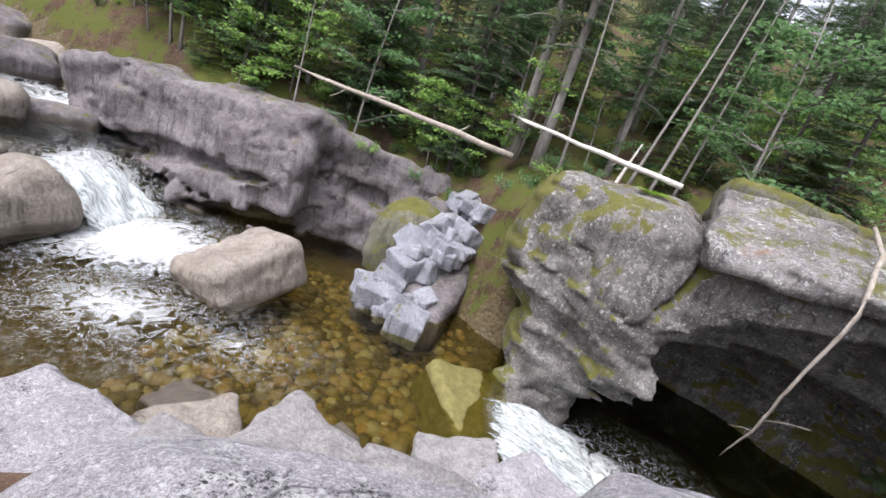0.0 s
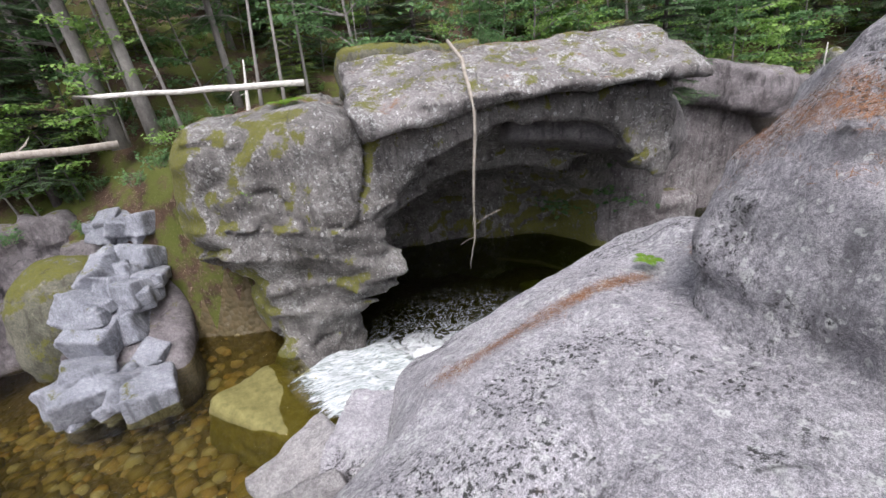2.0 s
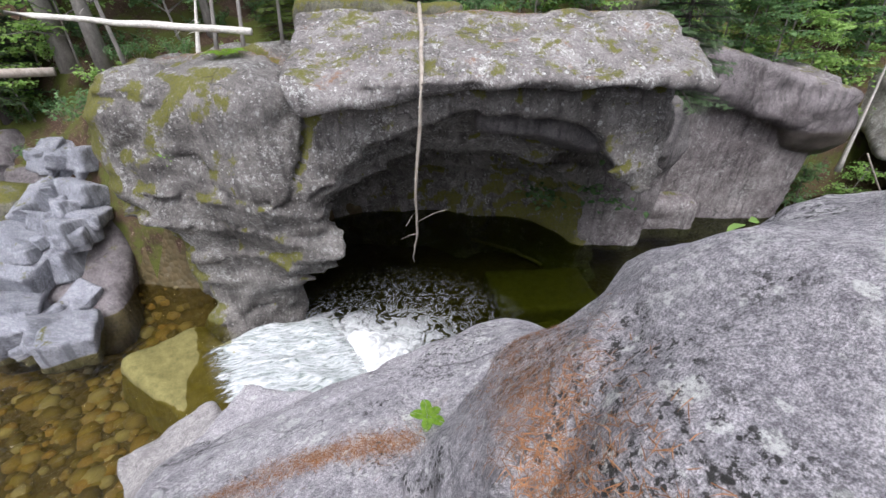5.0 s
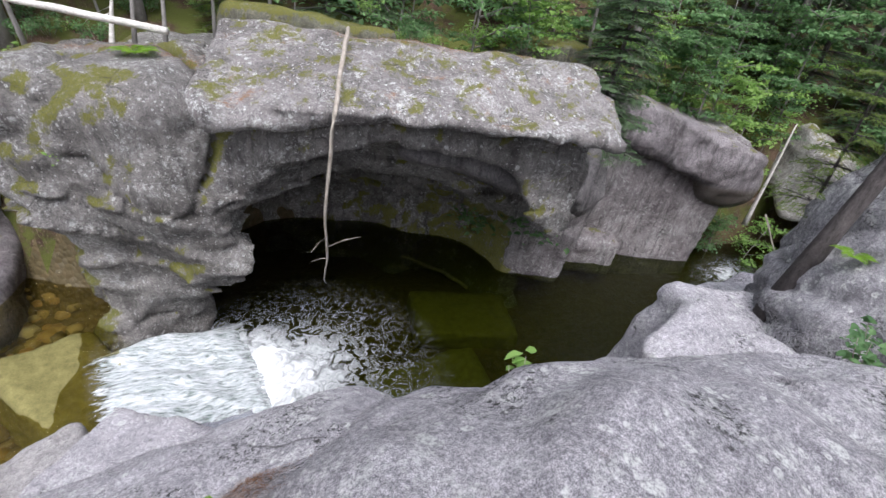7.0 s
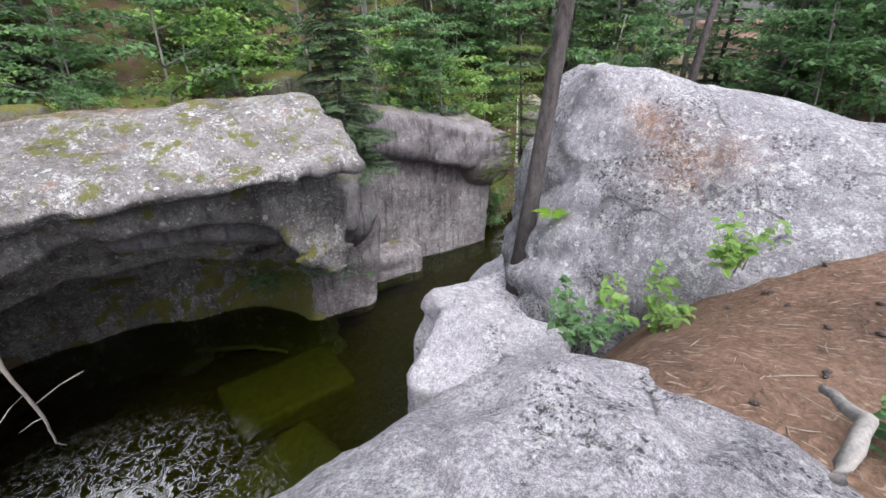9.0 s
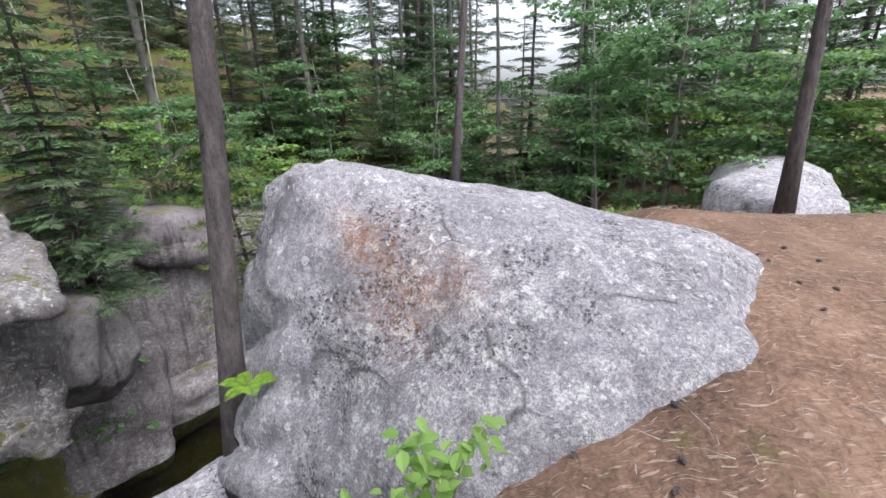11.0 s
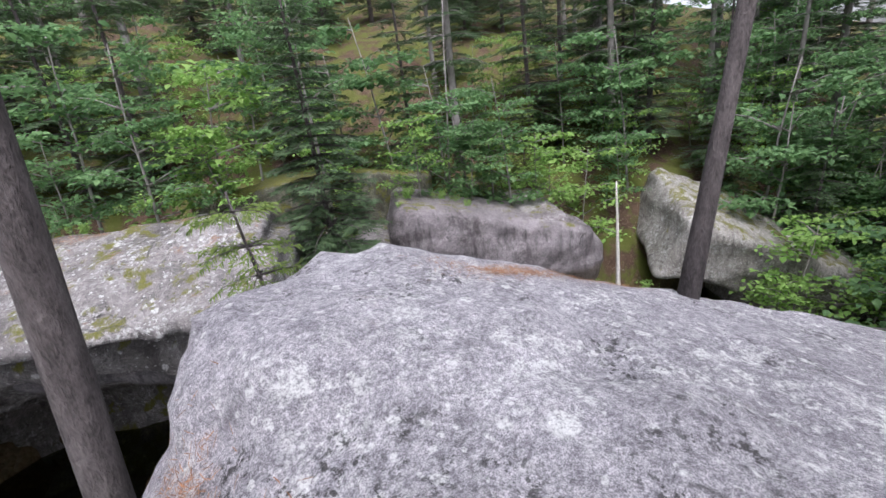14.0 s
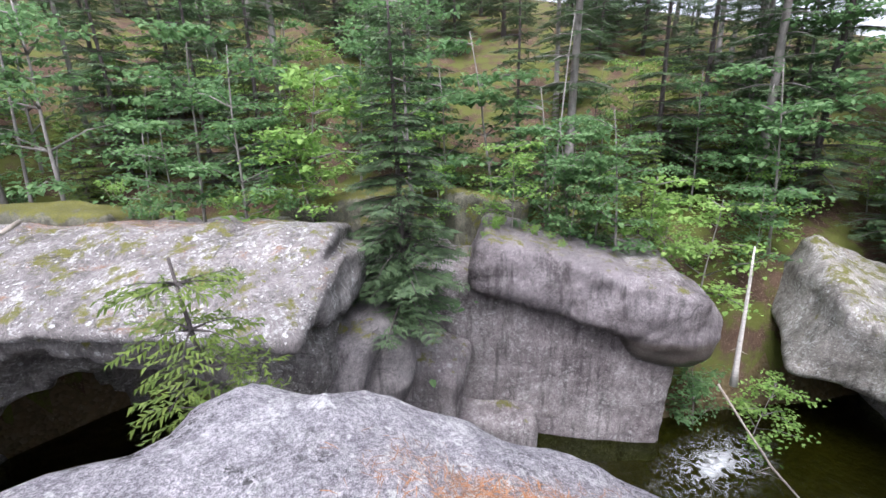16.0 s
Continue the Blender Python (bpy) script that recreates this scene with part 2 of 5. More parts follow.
def water_mat(name, tint, ripple, foam=None):
    """Clear brown stream water: it tints what lies below, mirrors the sky, and carries white foam where it breaks."""
    m, nt, out = mat(name)
    v = coords(nt)
    wv = warp(nt, v, 1.2, 0.4)
    h1 = noise_tex(nt, stretch(nt, wv, 1, 1.6, 1), 3.0, 5, 0.6, 0.6)
    h2 = noise_tex(nt, wv, 14.0, 3, 0.6, 0.3)
    bump = nt.nodes.new("ShaderNodeBump")
    bump.inputs["Distance"].default_value = ripple
    nt.links.new(calc(nt, "ADD", h1, calc(nt, "MULTIPLY", h2, 0.25)), bump.inputs["Height"])
    clear = nt.nodes.new("ShaderNodeBsdfTransparent")
    clear.inputs[0].default_value = (*tint, 1)
    gl = node(nt, "ShaderNodeBsdfGlossy", Roughness=0.04)
    gl.inputs[0].default_value = (0.9, 0.9, 0.9, 1)
    nt.links.new(bump.outputs[0], gl.inputs["Normal"])
    fr = node(nt, "ShaderNodeFresnel", IOR=1.33)
    nt.links.new(bump.outputs[0], fr.inputs["Normal"])
    s = nt.nodes.new("ShaderNodeMixShader")
    nt.links.new(fr.outputs[0], s.inputs[0])
    nt.links.new(clear.outputs[0], s.inputs[1])
    nt.links.new(gl.outputs[0], s.inputs[2])
    last = s.outputs[0]
    if foam is not None:
        white = node(nt, "ShaderNodeBsdfPrincipled", Roughness=0.6)
        white.inputs["Base Color"].default_value = (0.82, 0.85, 0.86, 1)
        nt.links.new(bump.outputs[0], white.inputs["Normal"])
        sep = nt.nodes.new("ShaderNodeSeparateXYZ")
        nt.links.new(v, sep.inputs[0])
        total = None
        for cx, cy, rx, ry, gain in foam:
            dx = calc(nt, "DIVIDE", calc(nt, "SUBTRACT", sep.outputs[0], cx * S), rx * S)
            dy = calc(nt, "DIVIDE", calc(nt, "SUBTRACT", sep.outputs[1], cy * S), ry * S)
            r = calc(nt, "SQRT", calc(nt, "ADD", calc(nt, "MULTIPLY", dx, dx), calc(nt, "MULTIPLY", dy, dy)))
            g = calc(nt, "MULTIPLY", calc(nt, "SUBTRACT", 1.0, r, True), gain)
            total = g if total is None else calc(nt, "MAXIMUM", total, g)
        lace = noise_tex(nt, stretch(nt, warp(nt, v, 2.0, 0.5), 1.0, 1.0, 1.0), 2.2, 5, 0.58, 1.6)
        veins = calc(nt, "SUBTRACT", 1.0, calc(nt, "MULTIPLY", calc(nt, "ABSOLUTE", calc(nt, "SUBTRACT", lace, 0.5)), 38.0), True)
        fac = calc(nt, "ADD", calc(nt, "MULTIPLY", calc(nt, "SUBTRACT", calc(nt, "ADD", total, lace), 1.0), 1.8, True), 0.0)
        fac = calc(nt, "MAXIMUM", fac, calc(nt, "MULTIPLY", calc(nt, "MULTIPLY", veins, total), 0.9), True)
        s2 = nt.nodes.new("ShaderNodeMixShader")
        nt.links.new(fac, s2.inputs[0])
        nt.links.new(last, s2.inputs[1])
        nt.links.new(white.outputs[0], s2.inputs[2])
        last = s2.outputs[0]
    nt.links.new(last, out.inputs[0])
    return m


# ---------------------------------------------------------------- shapes
def hash3(i, j, k):
    h = (i * 374761393 + j * 668265263 + k * 2147483647 + 974634777) & 0xFFFFFFFF
    h = ((h ^ (h >> 13)) * 1274126177) & 0xFFFFFFFF
    return ((h ^ (h >> 16)) & 0xFFFF) / 65535.0


def vnoise(x, y, z):
    xi, yi, zi = (np.floor(a).astype(np.int64) for a in (x, y, z))
    fx, fy, fz = x - xi, y - yi, z - zi
    fx, fy, fz = (a * a * (3 - 2 * a) for a in (fx, fy, fz))
    r = 0
    for di in (0, 1):
        for dj in (0, 1):
            for dk in (0, 1):
                w = (fx if di else 1 - fx) * (fy if dj else 1 - fy) * (fz if dk else 1 - fz)
                r = r + w * hash3(xi + di, yi + dj, zi + dk)
    return r * 2 - 1


def fbm(x, y, z, octaves=3):
    r, a = 0, 1.0
    for o in range(octaves):
        r = r + a * vnoise(x * 2 ** o + 7 * o, y * 2 ** o + 3 * o, z * 2 ** o)
        a *= 0.5
    return r


def turned(x, y, z, c, rot):
    """Coordinates in a frame at c, turned by rot degrees (x, y, z)."""
    m = Euler([radians(a) for a in rot]).to_matrix().transposed()
    dx, dy, dz = x - c[0], y - c[1], z - c[2]
    return tuple(m[i][0] * dx + m[i][1] * dy + m[i][2] * dz for i in range(3))


def ball(g, c, r, rot=(0, 0, 0), p=2.0):
    a, b, d = turned(*g, c, rot)
    k = (np.abs(a / r[0]) ** p + np.abs(b / r[1]) ** p + np.abs(d / r[2]) ** p) ** (1 / p)
    return (k - 1) * min(r)


def box(g, c, h, rot=(0, 0, 0), rnd=0.15):
    a, b, d = turned(*g, c, rot)
    qa, qb, qd = (np.abs(v) - (s - rnd) for v, s in ((a, h[0]), (b, h[1]), (d, h[2])))
    out = np.sqrt(np.maximum(qa, 0) ** 2 + np.maximum(qb, 0) ** 2 + np.maximum(qd, 0) ** 2)
    return out + np.minimum(np.maximum(qa, np.maximum(qb, qd)), 0) - rnd


def join(a, b, k=0.3):
    h = np.clip(0.5 + 0.5 * (b - a) / k, 0, 1)
    return b * (1 - h) + a * h - k * h * (1 - h)


def carve(a, b, k=0.2):
    return -join(-a, b, k)


def mesh_from(name, verts, faces, material, smooth=True):
    me = bpy.data.meshes.new(name)
    me.from_pydata(verts, [], faces)
    if smooth:
        me.polygons.foreach_set("use_smooth", [True] * len(me.polygons))
    me.materials.append(material)
    me.update()
    return me


def skin(field, lo, hi, step):
    """A closed quad skin round field < 0 on a grid (surface nets)."""
    ax = [np.arange(lo[i], hi[i] + step, step) for i in range(3)]
    g = np.meshgrid(*ax, indexing="ij")
    f = field(g)
    inside = f < 0
    nx, ny, nz = f.shape
    tot = np.zeros((nx - 1, ny - 1, nz - 1, 3))
    cnt = np.zeros((nx - 1, ny - 1, nz - 1))
    corner = [(i, j, k) for i in (0, 1) for j in (0, 1) for k in (0, 1)]

    def sub(a, c):
        return a[c[0]:nx - 1 + c[0], c[1]:ny - 1 + c[1], c[2]:nz - 1 + c[2]]
    for a in corner:
        for d in range(3):
            if a[d]:
                continue
            b = list(a)
            b[d] = 1
            fa, fb = sub(f, a), sub(f, b)
            cross = (fa < 0) != (fb < 0)
            t = np.where(cross, fa / np.where(cross, fa - fb, 1), 0)
            p = np.zeros(tot.shape)
            for q in range(3):
                p[..., q] = a[q]
            p[..., d] = t
            tot += p * cross[..., None]
            cnt += cross
    live = cnt > 0
    idx = -np.ones(live.shape, int)
    idx[live] = np.arange(live.sum())
    cell = np.stack(np.nonzero(live), 1)
    verts = (cell + tot[live] / cnt[live][:, None]) * step + np.array(lo)
    faces = []
    for d in range(3):
        s0 = [slice(None)] * 3
        s1 = [slice(None)] * 3
        s0[d], s1[d] = slice(0, -1), slice(1, None)
        a, b = inside[tuple(s0)], inside[tuple(s1)]
        for flip in (False, True):
            e = np.stack(np.nonzero((a & ~b) if not flip else (~a & b)), 1)
            u, w = [q for q in range(3) if q != d]
            e = e[(e[:, u] > 0) & (e[:, w] > 0) & (e[:, u] < live.shape[u]) & (e[:, w] < live.shape[w]) & (e[:, d] < live.shape[d])]
            quad = []
            for du, dw in ((-1, -1), (0, -1), (0, 0), (-1, 0)):
                c = e.copy()
                c[:, u] += du
                c[:, w] += dw
                quad.append(idx[c[:, 0], c[:, 1], c[:, 2]])
            q = np.stack(quad, 1)
            if flip != (d == 1):
                q = q[:, ::-1]
            faces.append(q)
    return verts * S, np.concatenate(faces)


def thing(name, me, label, category, group="", kind=""):
    return tagged(new(name, me), label, category, group, kind)


def rock(name, field, lo, hi, step, material, label, category="boulder", group="", kind="", rough=(0.08, 1.1), fine=(0.03, 4.0), groove=0.03):
    """A stone cut from a field in plan units, roughened at two scales."""
    def f(g):
        r = field(g)
        r = r + rough[0] * fbm(g[0] * rough[1] + 11, g[1] * rough[1], g[2] * rough[1] * 1.6, 3)
        if groove:
            r = r + groove * np.maximum(0, 1 - 9 * np.abs(fbm(g[0] * 0.55 + 31, g[1] * 0.55, g[2] * 1.1, 3)))
        return r + fine[0] * fbm(g[0] * fine[1], g[1] * fine[1] + 5, g[2] * fine[1] * 1.5, 2)
    v, q = skin(f, lo, hi, step)
    c = v.mean(0)
    c[2] = v[:, 2].min()
    me = mesh_from(name, (v - c).tolist(), q.tolist(), material)
    ob = thing(name, me, label, category, group, kind)
    ob.location = c.tolist()
    return ob


# ---------------------------------------------------------------- plants
def part(name, me, parent, label=""):
    ob = new(name, me)
    ob.parent = parent
    if label:
        ob["label"] = label
    return ob


def tube(path, radii, sides=8):
    """Verts and faces of a tapered tube along a path, closed at both ends."""
    vs, fs = [], []
    n = len(path)
    for i, (p, r) in enumerate(zip(path, radii)):
        a = path[max(i - 1, 0)]
        b = path[min(i + 1, n - 1)]
        d = (Vector(b) - Vector(a)).normalized()
        u = d.orthogonal().normalized()
        if i and abs(d.z) < 0.9:
            u = d.cross(Vector((0, 0, 1))).normalized()
        elif abs(d.z) >= 0.9:
            u = d.cross(Vector((0, 1, 0))).normalized()
        w = d.cross(u)
        for s in range(sides):
            t = 2 * math.pi * s / sides
            vs.append(tuple(Vector(p) + (u * math.cos(t) + w * math.sin(t)) * r))
    for i in range(n - 1):
        for s in range(sides):
            a, b = i * sides + s, i * sides + (s + 1) % sides
            fs.append((a, b, b + sides, a + sides))
    fs.append(tuple(range(sides))[::-1])
    fs.append(tuple((n - 1) * sides + s for s in range(sides)))
    return vs, fs


class Bag:
    """Collects verts and faces for one mesh."""

    def __init__(self):
        self.v, self.f = [], []

    def add(self, vs, fs):
        o = len(self.v)
        self.v.extend(vs)
        self.f.extend(tuple(i + o for i in q) for q in fs)

    def mesh(self, name, material, smooth=True):
        return mesh_from(name, self.v, self.f, material, smooth)


def leaf(bag, p, d, up, size, wide=0.55, fold=0.12):
    """A pointed leaf of six triangles, folded along its rib."""
    d = d.normalized()
    s = d.cross(up)
    s = s.normalized() if s.length > 1e-4 else d.orthogonal().normalized()
    n = s.cross(d)
    q = [p, p + d * size * 0.35 + s * size * wide * 0.5 + n * size * fold, p + d * size * 0.72 + s * size * wide * 0.36 + n * size * fold * 0.6,
         p + d * size - n * size * 0.1, p + d * size * 0.72 - s * size * wide * 0.36 + n * size * fold * 0.6,
         p + d * size * 0.35 - s * size * wide * 0.5 + n * size * fold, p + d * size * 0.5]
    bag.add([tuple(a) for a in q], [(0, 1, 6), (1, 2, 6), (2, 3, 6), (3, 4, 6), (4, 5, 6), (5, 0, 6)])


def rvec(rng, flat=1.0):
    while True:
        v = Vector((rng.uniform(-1, 1), rng.uniform(-1, 1), rng.uniform(-1, 1) * flat))
        if 0.1 < v.length < 1:
            return v.normalized()


def bend(rng, start, height, lean, wobble=0.12, n=7):
    pts, off = [], Vector((0, 0, 0))
    for i in range(n + 1):
        t = i / n
        off += Vector((rng.uniform(-1, 1), rng.uniform(-1, 1), 0)) * wobble * height / n * 0.6
        pts.append(Vector(start) + Vector((lean[0] * t, lean[1] * t, height * t)) + off * t)
    return pts


def trunk_mesh(rng, height, radius, lean, material, wobble=0.1, sides=10, snags=0, name="trunk"):
    b = Bag()
    pts = bend(rng, (0, 0, -0.3), height + 0.3, lean, wobble)
    rad = [radius * (1.35 if i == 0 else 1.0) * (1 - 0.75 * i / (len(pts) - 1)) for i in range(len(pts))]
    b.add(*tube(pts, rad, sides))
    for _ in range(snags):
        i = rng.randrange(1, len(pts) - 1)
        d = Vector((rng.uniform(-1, 1), rng.uniform(-1, 1), rng.uniform(-0.5, 0.2))).normalized()
        ln = rng.uniform(0.3, 1.3) * min(1.5, height / 5)
        p = pts[i].lerp(pts[i + 1], rng.random())
        m1 = p + d * ln * 0.5 + rvec(rng) * 0.06
        b.add(*tube([p, m1, p + d * ln + Vector((0, 0, -0.1 * ln))], [rad[i] * 0.22, rad[i] * 0.13, 0.006], 5))
    return b.mesh(name, material), pts, rad


def spruce(seed, height, radius, lean, bark, needles, first=0.25, reach=1.6, sprays=1.0, name="spruce_tree", dense=1.0, blade=0.085):
    """A spruce: tapered trunk, whorls of drooping limbs, each limb set with flat sprays of needles."""
    rng = random.Random(seed)
    root = new(name)
    me, pts, rad = trunk_mesh(rng, height, radius, lean, bark, 0.05, 9, int(6 * sprays))
    part("trunk", me, root)
    limbs, crown = Bag(), Bag()
    z = height * first
    while z < height * 0.97:
        t = z / height
        i = min(int(t * (len(pts) - 1)), len(pts) - 2)
        base = pts[i].lerp(pts[i + 1], t * (len(pts) - 1) - i)
        n = rng.randint(4, 6)
        a0 = rng.uniform(0, 6.28)
        for k in range(n):
            a = a0 + 6.28 * k / n + rng.uniform(-0.4, 0.4)
            ln = reach * (1 - 0.8 * t) * rng.uniform(0.65, 1.15) + 0.15
            d = Vector((math.cos(a), math.sin(a), 0))
            side = Vector((-d.y, d.x, 0))
            droop = rng.uniform(0.12, 0.4)
            q = [base + d * ln * s + Vector((0, 0, 0.12 * ln * s - droop * ln * s * s)) for s in (0, 0.35, 0.7, 1.0)]
            limbs.add(*tube(q, [0.018 * ln + 0.006, 0.014 * ln, 0.009 * ln, 0.003], 4))
            m = max(4, int(ln * 6 * dense))
            for j in range(m):
                s = 0.15 + 0.85 * (j + rng.random()) / m
                p = q[0].lerp(q[3], s) + Vector((0, 0, 0.12 * ln * s * (1 - s)))
                for sg in (-1, 1):
                    w = ln * 0.5 * (1.05 - s) + 0.14
                    e = (d * rng.uniform(0.45, 0.9) + side * sg + Vector((0, 0, rng.uniform(-0.35, 0.05)))).normalized()
                    sprig(crown, rng, p, e, w * rng.uniform(0.7, 1.25), blade)
        z += height * rng.uniform(0.035, 0.06) / max(dense, 0.5)
    part("bough", limbs.mesh("bough", bark), root)["kind"] = "stuff"
    part("crown", crown.mesh("crown", needles, False), root)["kind"] = "stuff"
    return root


def sprig(bag, rng, p, d, ln, w=0.085):
    """A twig of needles: a ragged double comb of narrow blades."""
    up = Vector((rng.uniform(-0.5, 0.5), rng.uniform(-0.5, 0.5), 1))
    s = d.cross(up).normalized()
    n = max(3, int(ln / max(w, 0.03)))
    for i in range(n):
        a = p + d * ln * i / n
        b = p + d * ln * (i + 1.5) / n
        t = w * (1.2 - 0.6 * i / n) * rng.uniform(0.7, 1.3)
        dz = Vector((0, 0, rng.uniform(-0.05, 0.02)))
        bag.add([tuple(a), tuple(b + s * t + dz), tuple(a.lerp(b, 0.62)), tuple(b - s * t + dz)], [(0, 1, 2), (0, 2, 3)])


def leafy(seed, height, radius, lean, bark, leaves, spread=1.2, count=260, size=0.13, low=0.3, name="maple_tree", flat=0.55, layers=6):
    """A young broadleaf tree: bent stem, forking limbs, leaf sprays in flat layers with gaps."""
    rng = random.Random(seed)
    root = new(name)
    me, pts, rad = trunk_mesh(rng, height, radius, lean, bark, 0.12, 8)
    part("trunk", me, root)
    limbs, crown = Bag(), Bag()
    for k in range(layers):
        t = low + (1 - low) * (k + rng.random() * 0.6) / layers
        t = min(t, 0.98)
        i = min(int(t * (len(pts) - 1)), len(pts) - 2)
        base = pts[i].lerp(pts[i + 1], t * (len(pts) - 1) - i)
        for b in range(rng.randint(2, 3)):
            a = rng.uniform(0, 6.28)
            d = Vector((math.cos(a), math.sin(a), rng.uniform(0.05, 0.45)))
            ln = spread * rng.uniform(0.5, 1.1) * (1.15 - 0.5 * t)
            tip = base + d * ln
            mid = base + d * ln * 0.5 + Vector((0, 0, 0.08 * ln))
            limbs.add(*tube([base, mid, tip], [0.02 * ln + 0.004, 0.012 * ln + 0.003, 0.004], 5))
            for _ in range(max(3, count // (layers * 2))):
                s = rng.random() ** 0.6
                p = base.lerp(tip, 0.2 + 0.85 * s) + Vector((rng.gauss(0, 0.16), rng.gauss(0, 0.16), rng.gauss(0, 0.06) * flat)) * spread
                e = rvec(rng, 0.25)
                e.z -= 0.25
                leaf(crown, p, e, Vector((rng.uniform(-0.4, 0.4), rng.uniform(-0.4, 0.4), 1)), size * rng.uniform(0.6, 1.3), 0.75)
    part("bough", limbs.mesh("bough", bark), root)["kind"] = "stuff"
    part("crown", crown.mesh("crown", leaves, False), root)["kind"] = "stuff"
    return root


def shrub(seed, width, height, leaves, bark, count=160, size=0.09, name="shrub"):
    rng = random.Random(seed)
    root = new(name)
    stems, crown = Bag(), Bag()
    for _ in range(max(4, int(width * 9))):
        a, r = rng.uniform(0, 6.28), width * 0.5 * math.sqrt(rng.random())
        tip = Vector((math.cos(a) * r, math.sin(a) * r, height * rng.uniform(0.5, 1.0)))
        base = Vector((tip.x * 0.35, tip.y * 0.35, -0.03))
        mid = base.lerp(tip, 0.5) + rvec(rng) * 0.04
        stems.add(*tube([base, mid, tip], [0.008, 0.006, 0.003], 4))
        for _ in range(max(4, count // max(4, int(width * 9)))):
            s = 0.35 + 0.65 * rng.random()
            p = base.lerp(tip, s) + rvec(rng) * 0.09 * width ** 0.3
            e = rvec(rng, 0.4)
            leaf(crown, p, e, Vector((rng.uniform(-0.4, 0.4), rng.uniform(-0.4, 0.4), 1)), size * rng.uniform(0.6, 1.3), 0.6)
    part("stem", stems.mesh("stem", bark), root)["kind"] = "stuff"
    part("foliage", crown.mesh("foliage", leaves, False), root)["kind"] = "stuff"
    return root


def fern(seed, fronds, length, leaves, name="fern"):
    rng = random.Random(seed)
    root = new(name)
    for k in range(fronds):
        b = Bag()
        a = 6.28 * k / fronds + rng.uniform(-0.3, 0.3)
        d = Vector((math.cos(a), math.sin(a), 0))
        side = Vector((-d.y, d.x, 0))
        ln = length * rng.uniform(0.75, 1.1)
        n = 16
        pts = [d * ln * s + Vector((0, 0, 0.75 * ln * s - 0.62 * ln * s * s)) for s in [i / n for i in range(n + 1)]]
        b.add(*tube(pts[::4], [0.006, 0.005, 0.004, 0.003, 0.002], 4))
        for i in range(2, n + 1):
            w = ln * 0.26 * math.sin(math.pi * (0.12 + 0.86 * i / n)) + 0.015
            for sg in (-1, 1):
                leaf(b, pts[i], side * sg + d * 0.35, Vector((0, 0, 1)), w, 0.32, 0.05)
        part("frond", b.mesh("frond", leaves, False), root)["kind"] = "stuff"
    return root


def put(ob, x, y, z, turn=0.0, label="", category="", group="", kind="", tilt=(0, 0)):
    ob.matrix_basis = pose(x * S, y * S, z * S, tilt[0], tilt[1], turn)
    return tagged(ob, label, category, group, kind)


# ---------------------------------------------------------------- material set
M_NEAR = rock_mat("near_granite", (0.38, 0.365, 0.385), (0.56, 0.54, 0.565), 0.9, 0.0, 0.2, soot=0.95)
M_DOME = rock_mat("dome_granite", (0.29, 0.278, 0.295), (0.43, 0.415, 0.435), 0.8, 0.0, 0.15, soot=0.9)
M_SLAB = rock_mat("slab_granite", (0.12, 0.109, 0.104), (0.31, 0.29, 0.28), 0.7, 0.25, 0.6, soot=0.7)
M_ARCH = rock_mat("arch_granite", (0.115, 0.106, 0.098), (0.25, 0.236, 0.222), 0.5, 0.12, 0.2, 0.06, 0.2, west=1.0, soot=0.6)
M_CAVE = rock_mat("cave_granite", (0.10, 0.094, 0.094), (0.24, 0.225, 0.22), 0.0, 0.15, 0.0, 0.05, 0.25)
M_CLIFF = rock_mat("cliff_granite", (0.11, 0.095, 0.095), (0.27, 0.245, 0.25), 0.1, 0.2, 0.05, 0.07, 1.3)
M_WALL = rock_mat("wall_granite", (0.14, 0.12, 0.122), (0.32, 0.295, 0.29), 0.4, 0.2, 0.2, 0.03, 0.2)
M_LEAN = rock_mat("leaning_granite", (0.16, 0.15, 0.13), (0.36, 0.34, 0.31), 0.6, 0.45, 0.3, 0.03, soot=0.5)
M_PALE = rock_mat("washed_granite", (0.30, 0.285, 0.275), (0.50, 0.48, 0.47), 0.0, 0.0, 0.25)
M_TAN = rock_mat("tan_granite", (0.26, 0.225, 0.19), (0.44, 0.39, 0.34), 0.0, 0.0, 0.0, 0.0, 1.25)
M_BLUE = rock_mat("split_stone", (0.24, 0.25, 0.28), (0.42, 0.43, 0.47), 0.0, 0.1, 0.0)
M_MOSSY = rock_mat("mossy_stone", (0.10, 0.10, 0.07), (0.22, 0.21, 0.16), 0.0, 1.0, 0.0)
M_SUNK = plain_mat("sunken_stone", (0.11, 0.10, 0.032), (0.23, 0.205, 0.075), 5.0, detail=9)
M_MOSS = plain_mat("moss", (0.05, 0.075, 0.008), (0.13, 0.16, 0.025), 9.0, 0.95, 0.05)
M_BARK = plain_mat("spruce_bark", (0.04, 0.034, 0.033), (0.15, 0.13, 0.125), 14.0, 0.9, 0.06, 0.3)
M_GREY = plain_mat("grey_bark", (0.13, 0.12, 0.11), (0.30, 0.28, 0.26), 8.0, 0.9, 0.015, 0.4)
M_BIRCH = plain_mat("birch_bark", (0.30, 0.28, 0.25), (0.72, 0.69, 0.64), 7.0, 0.7, 0.008, 2.5)
M_DEAD = plain_mat("dead_wood", (0.19, 0.16, 0.13), (0.40, 0.36, 0.31), 10.0, 0.85, 0.01, 0.4)
M_NEEDLE = leaf_mat("spruce_needles", (0.045, 0.08, 0.04), (0.12, 0.18, 0.085))
M_YOUNG = leaf_mat("young_needles", (0.055, 0.10, 0.02), (0.17, 0.23, 0.05))
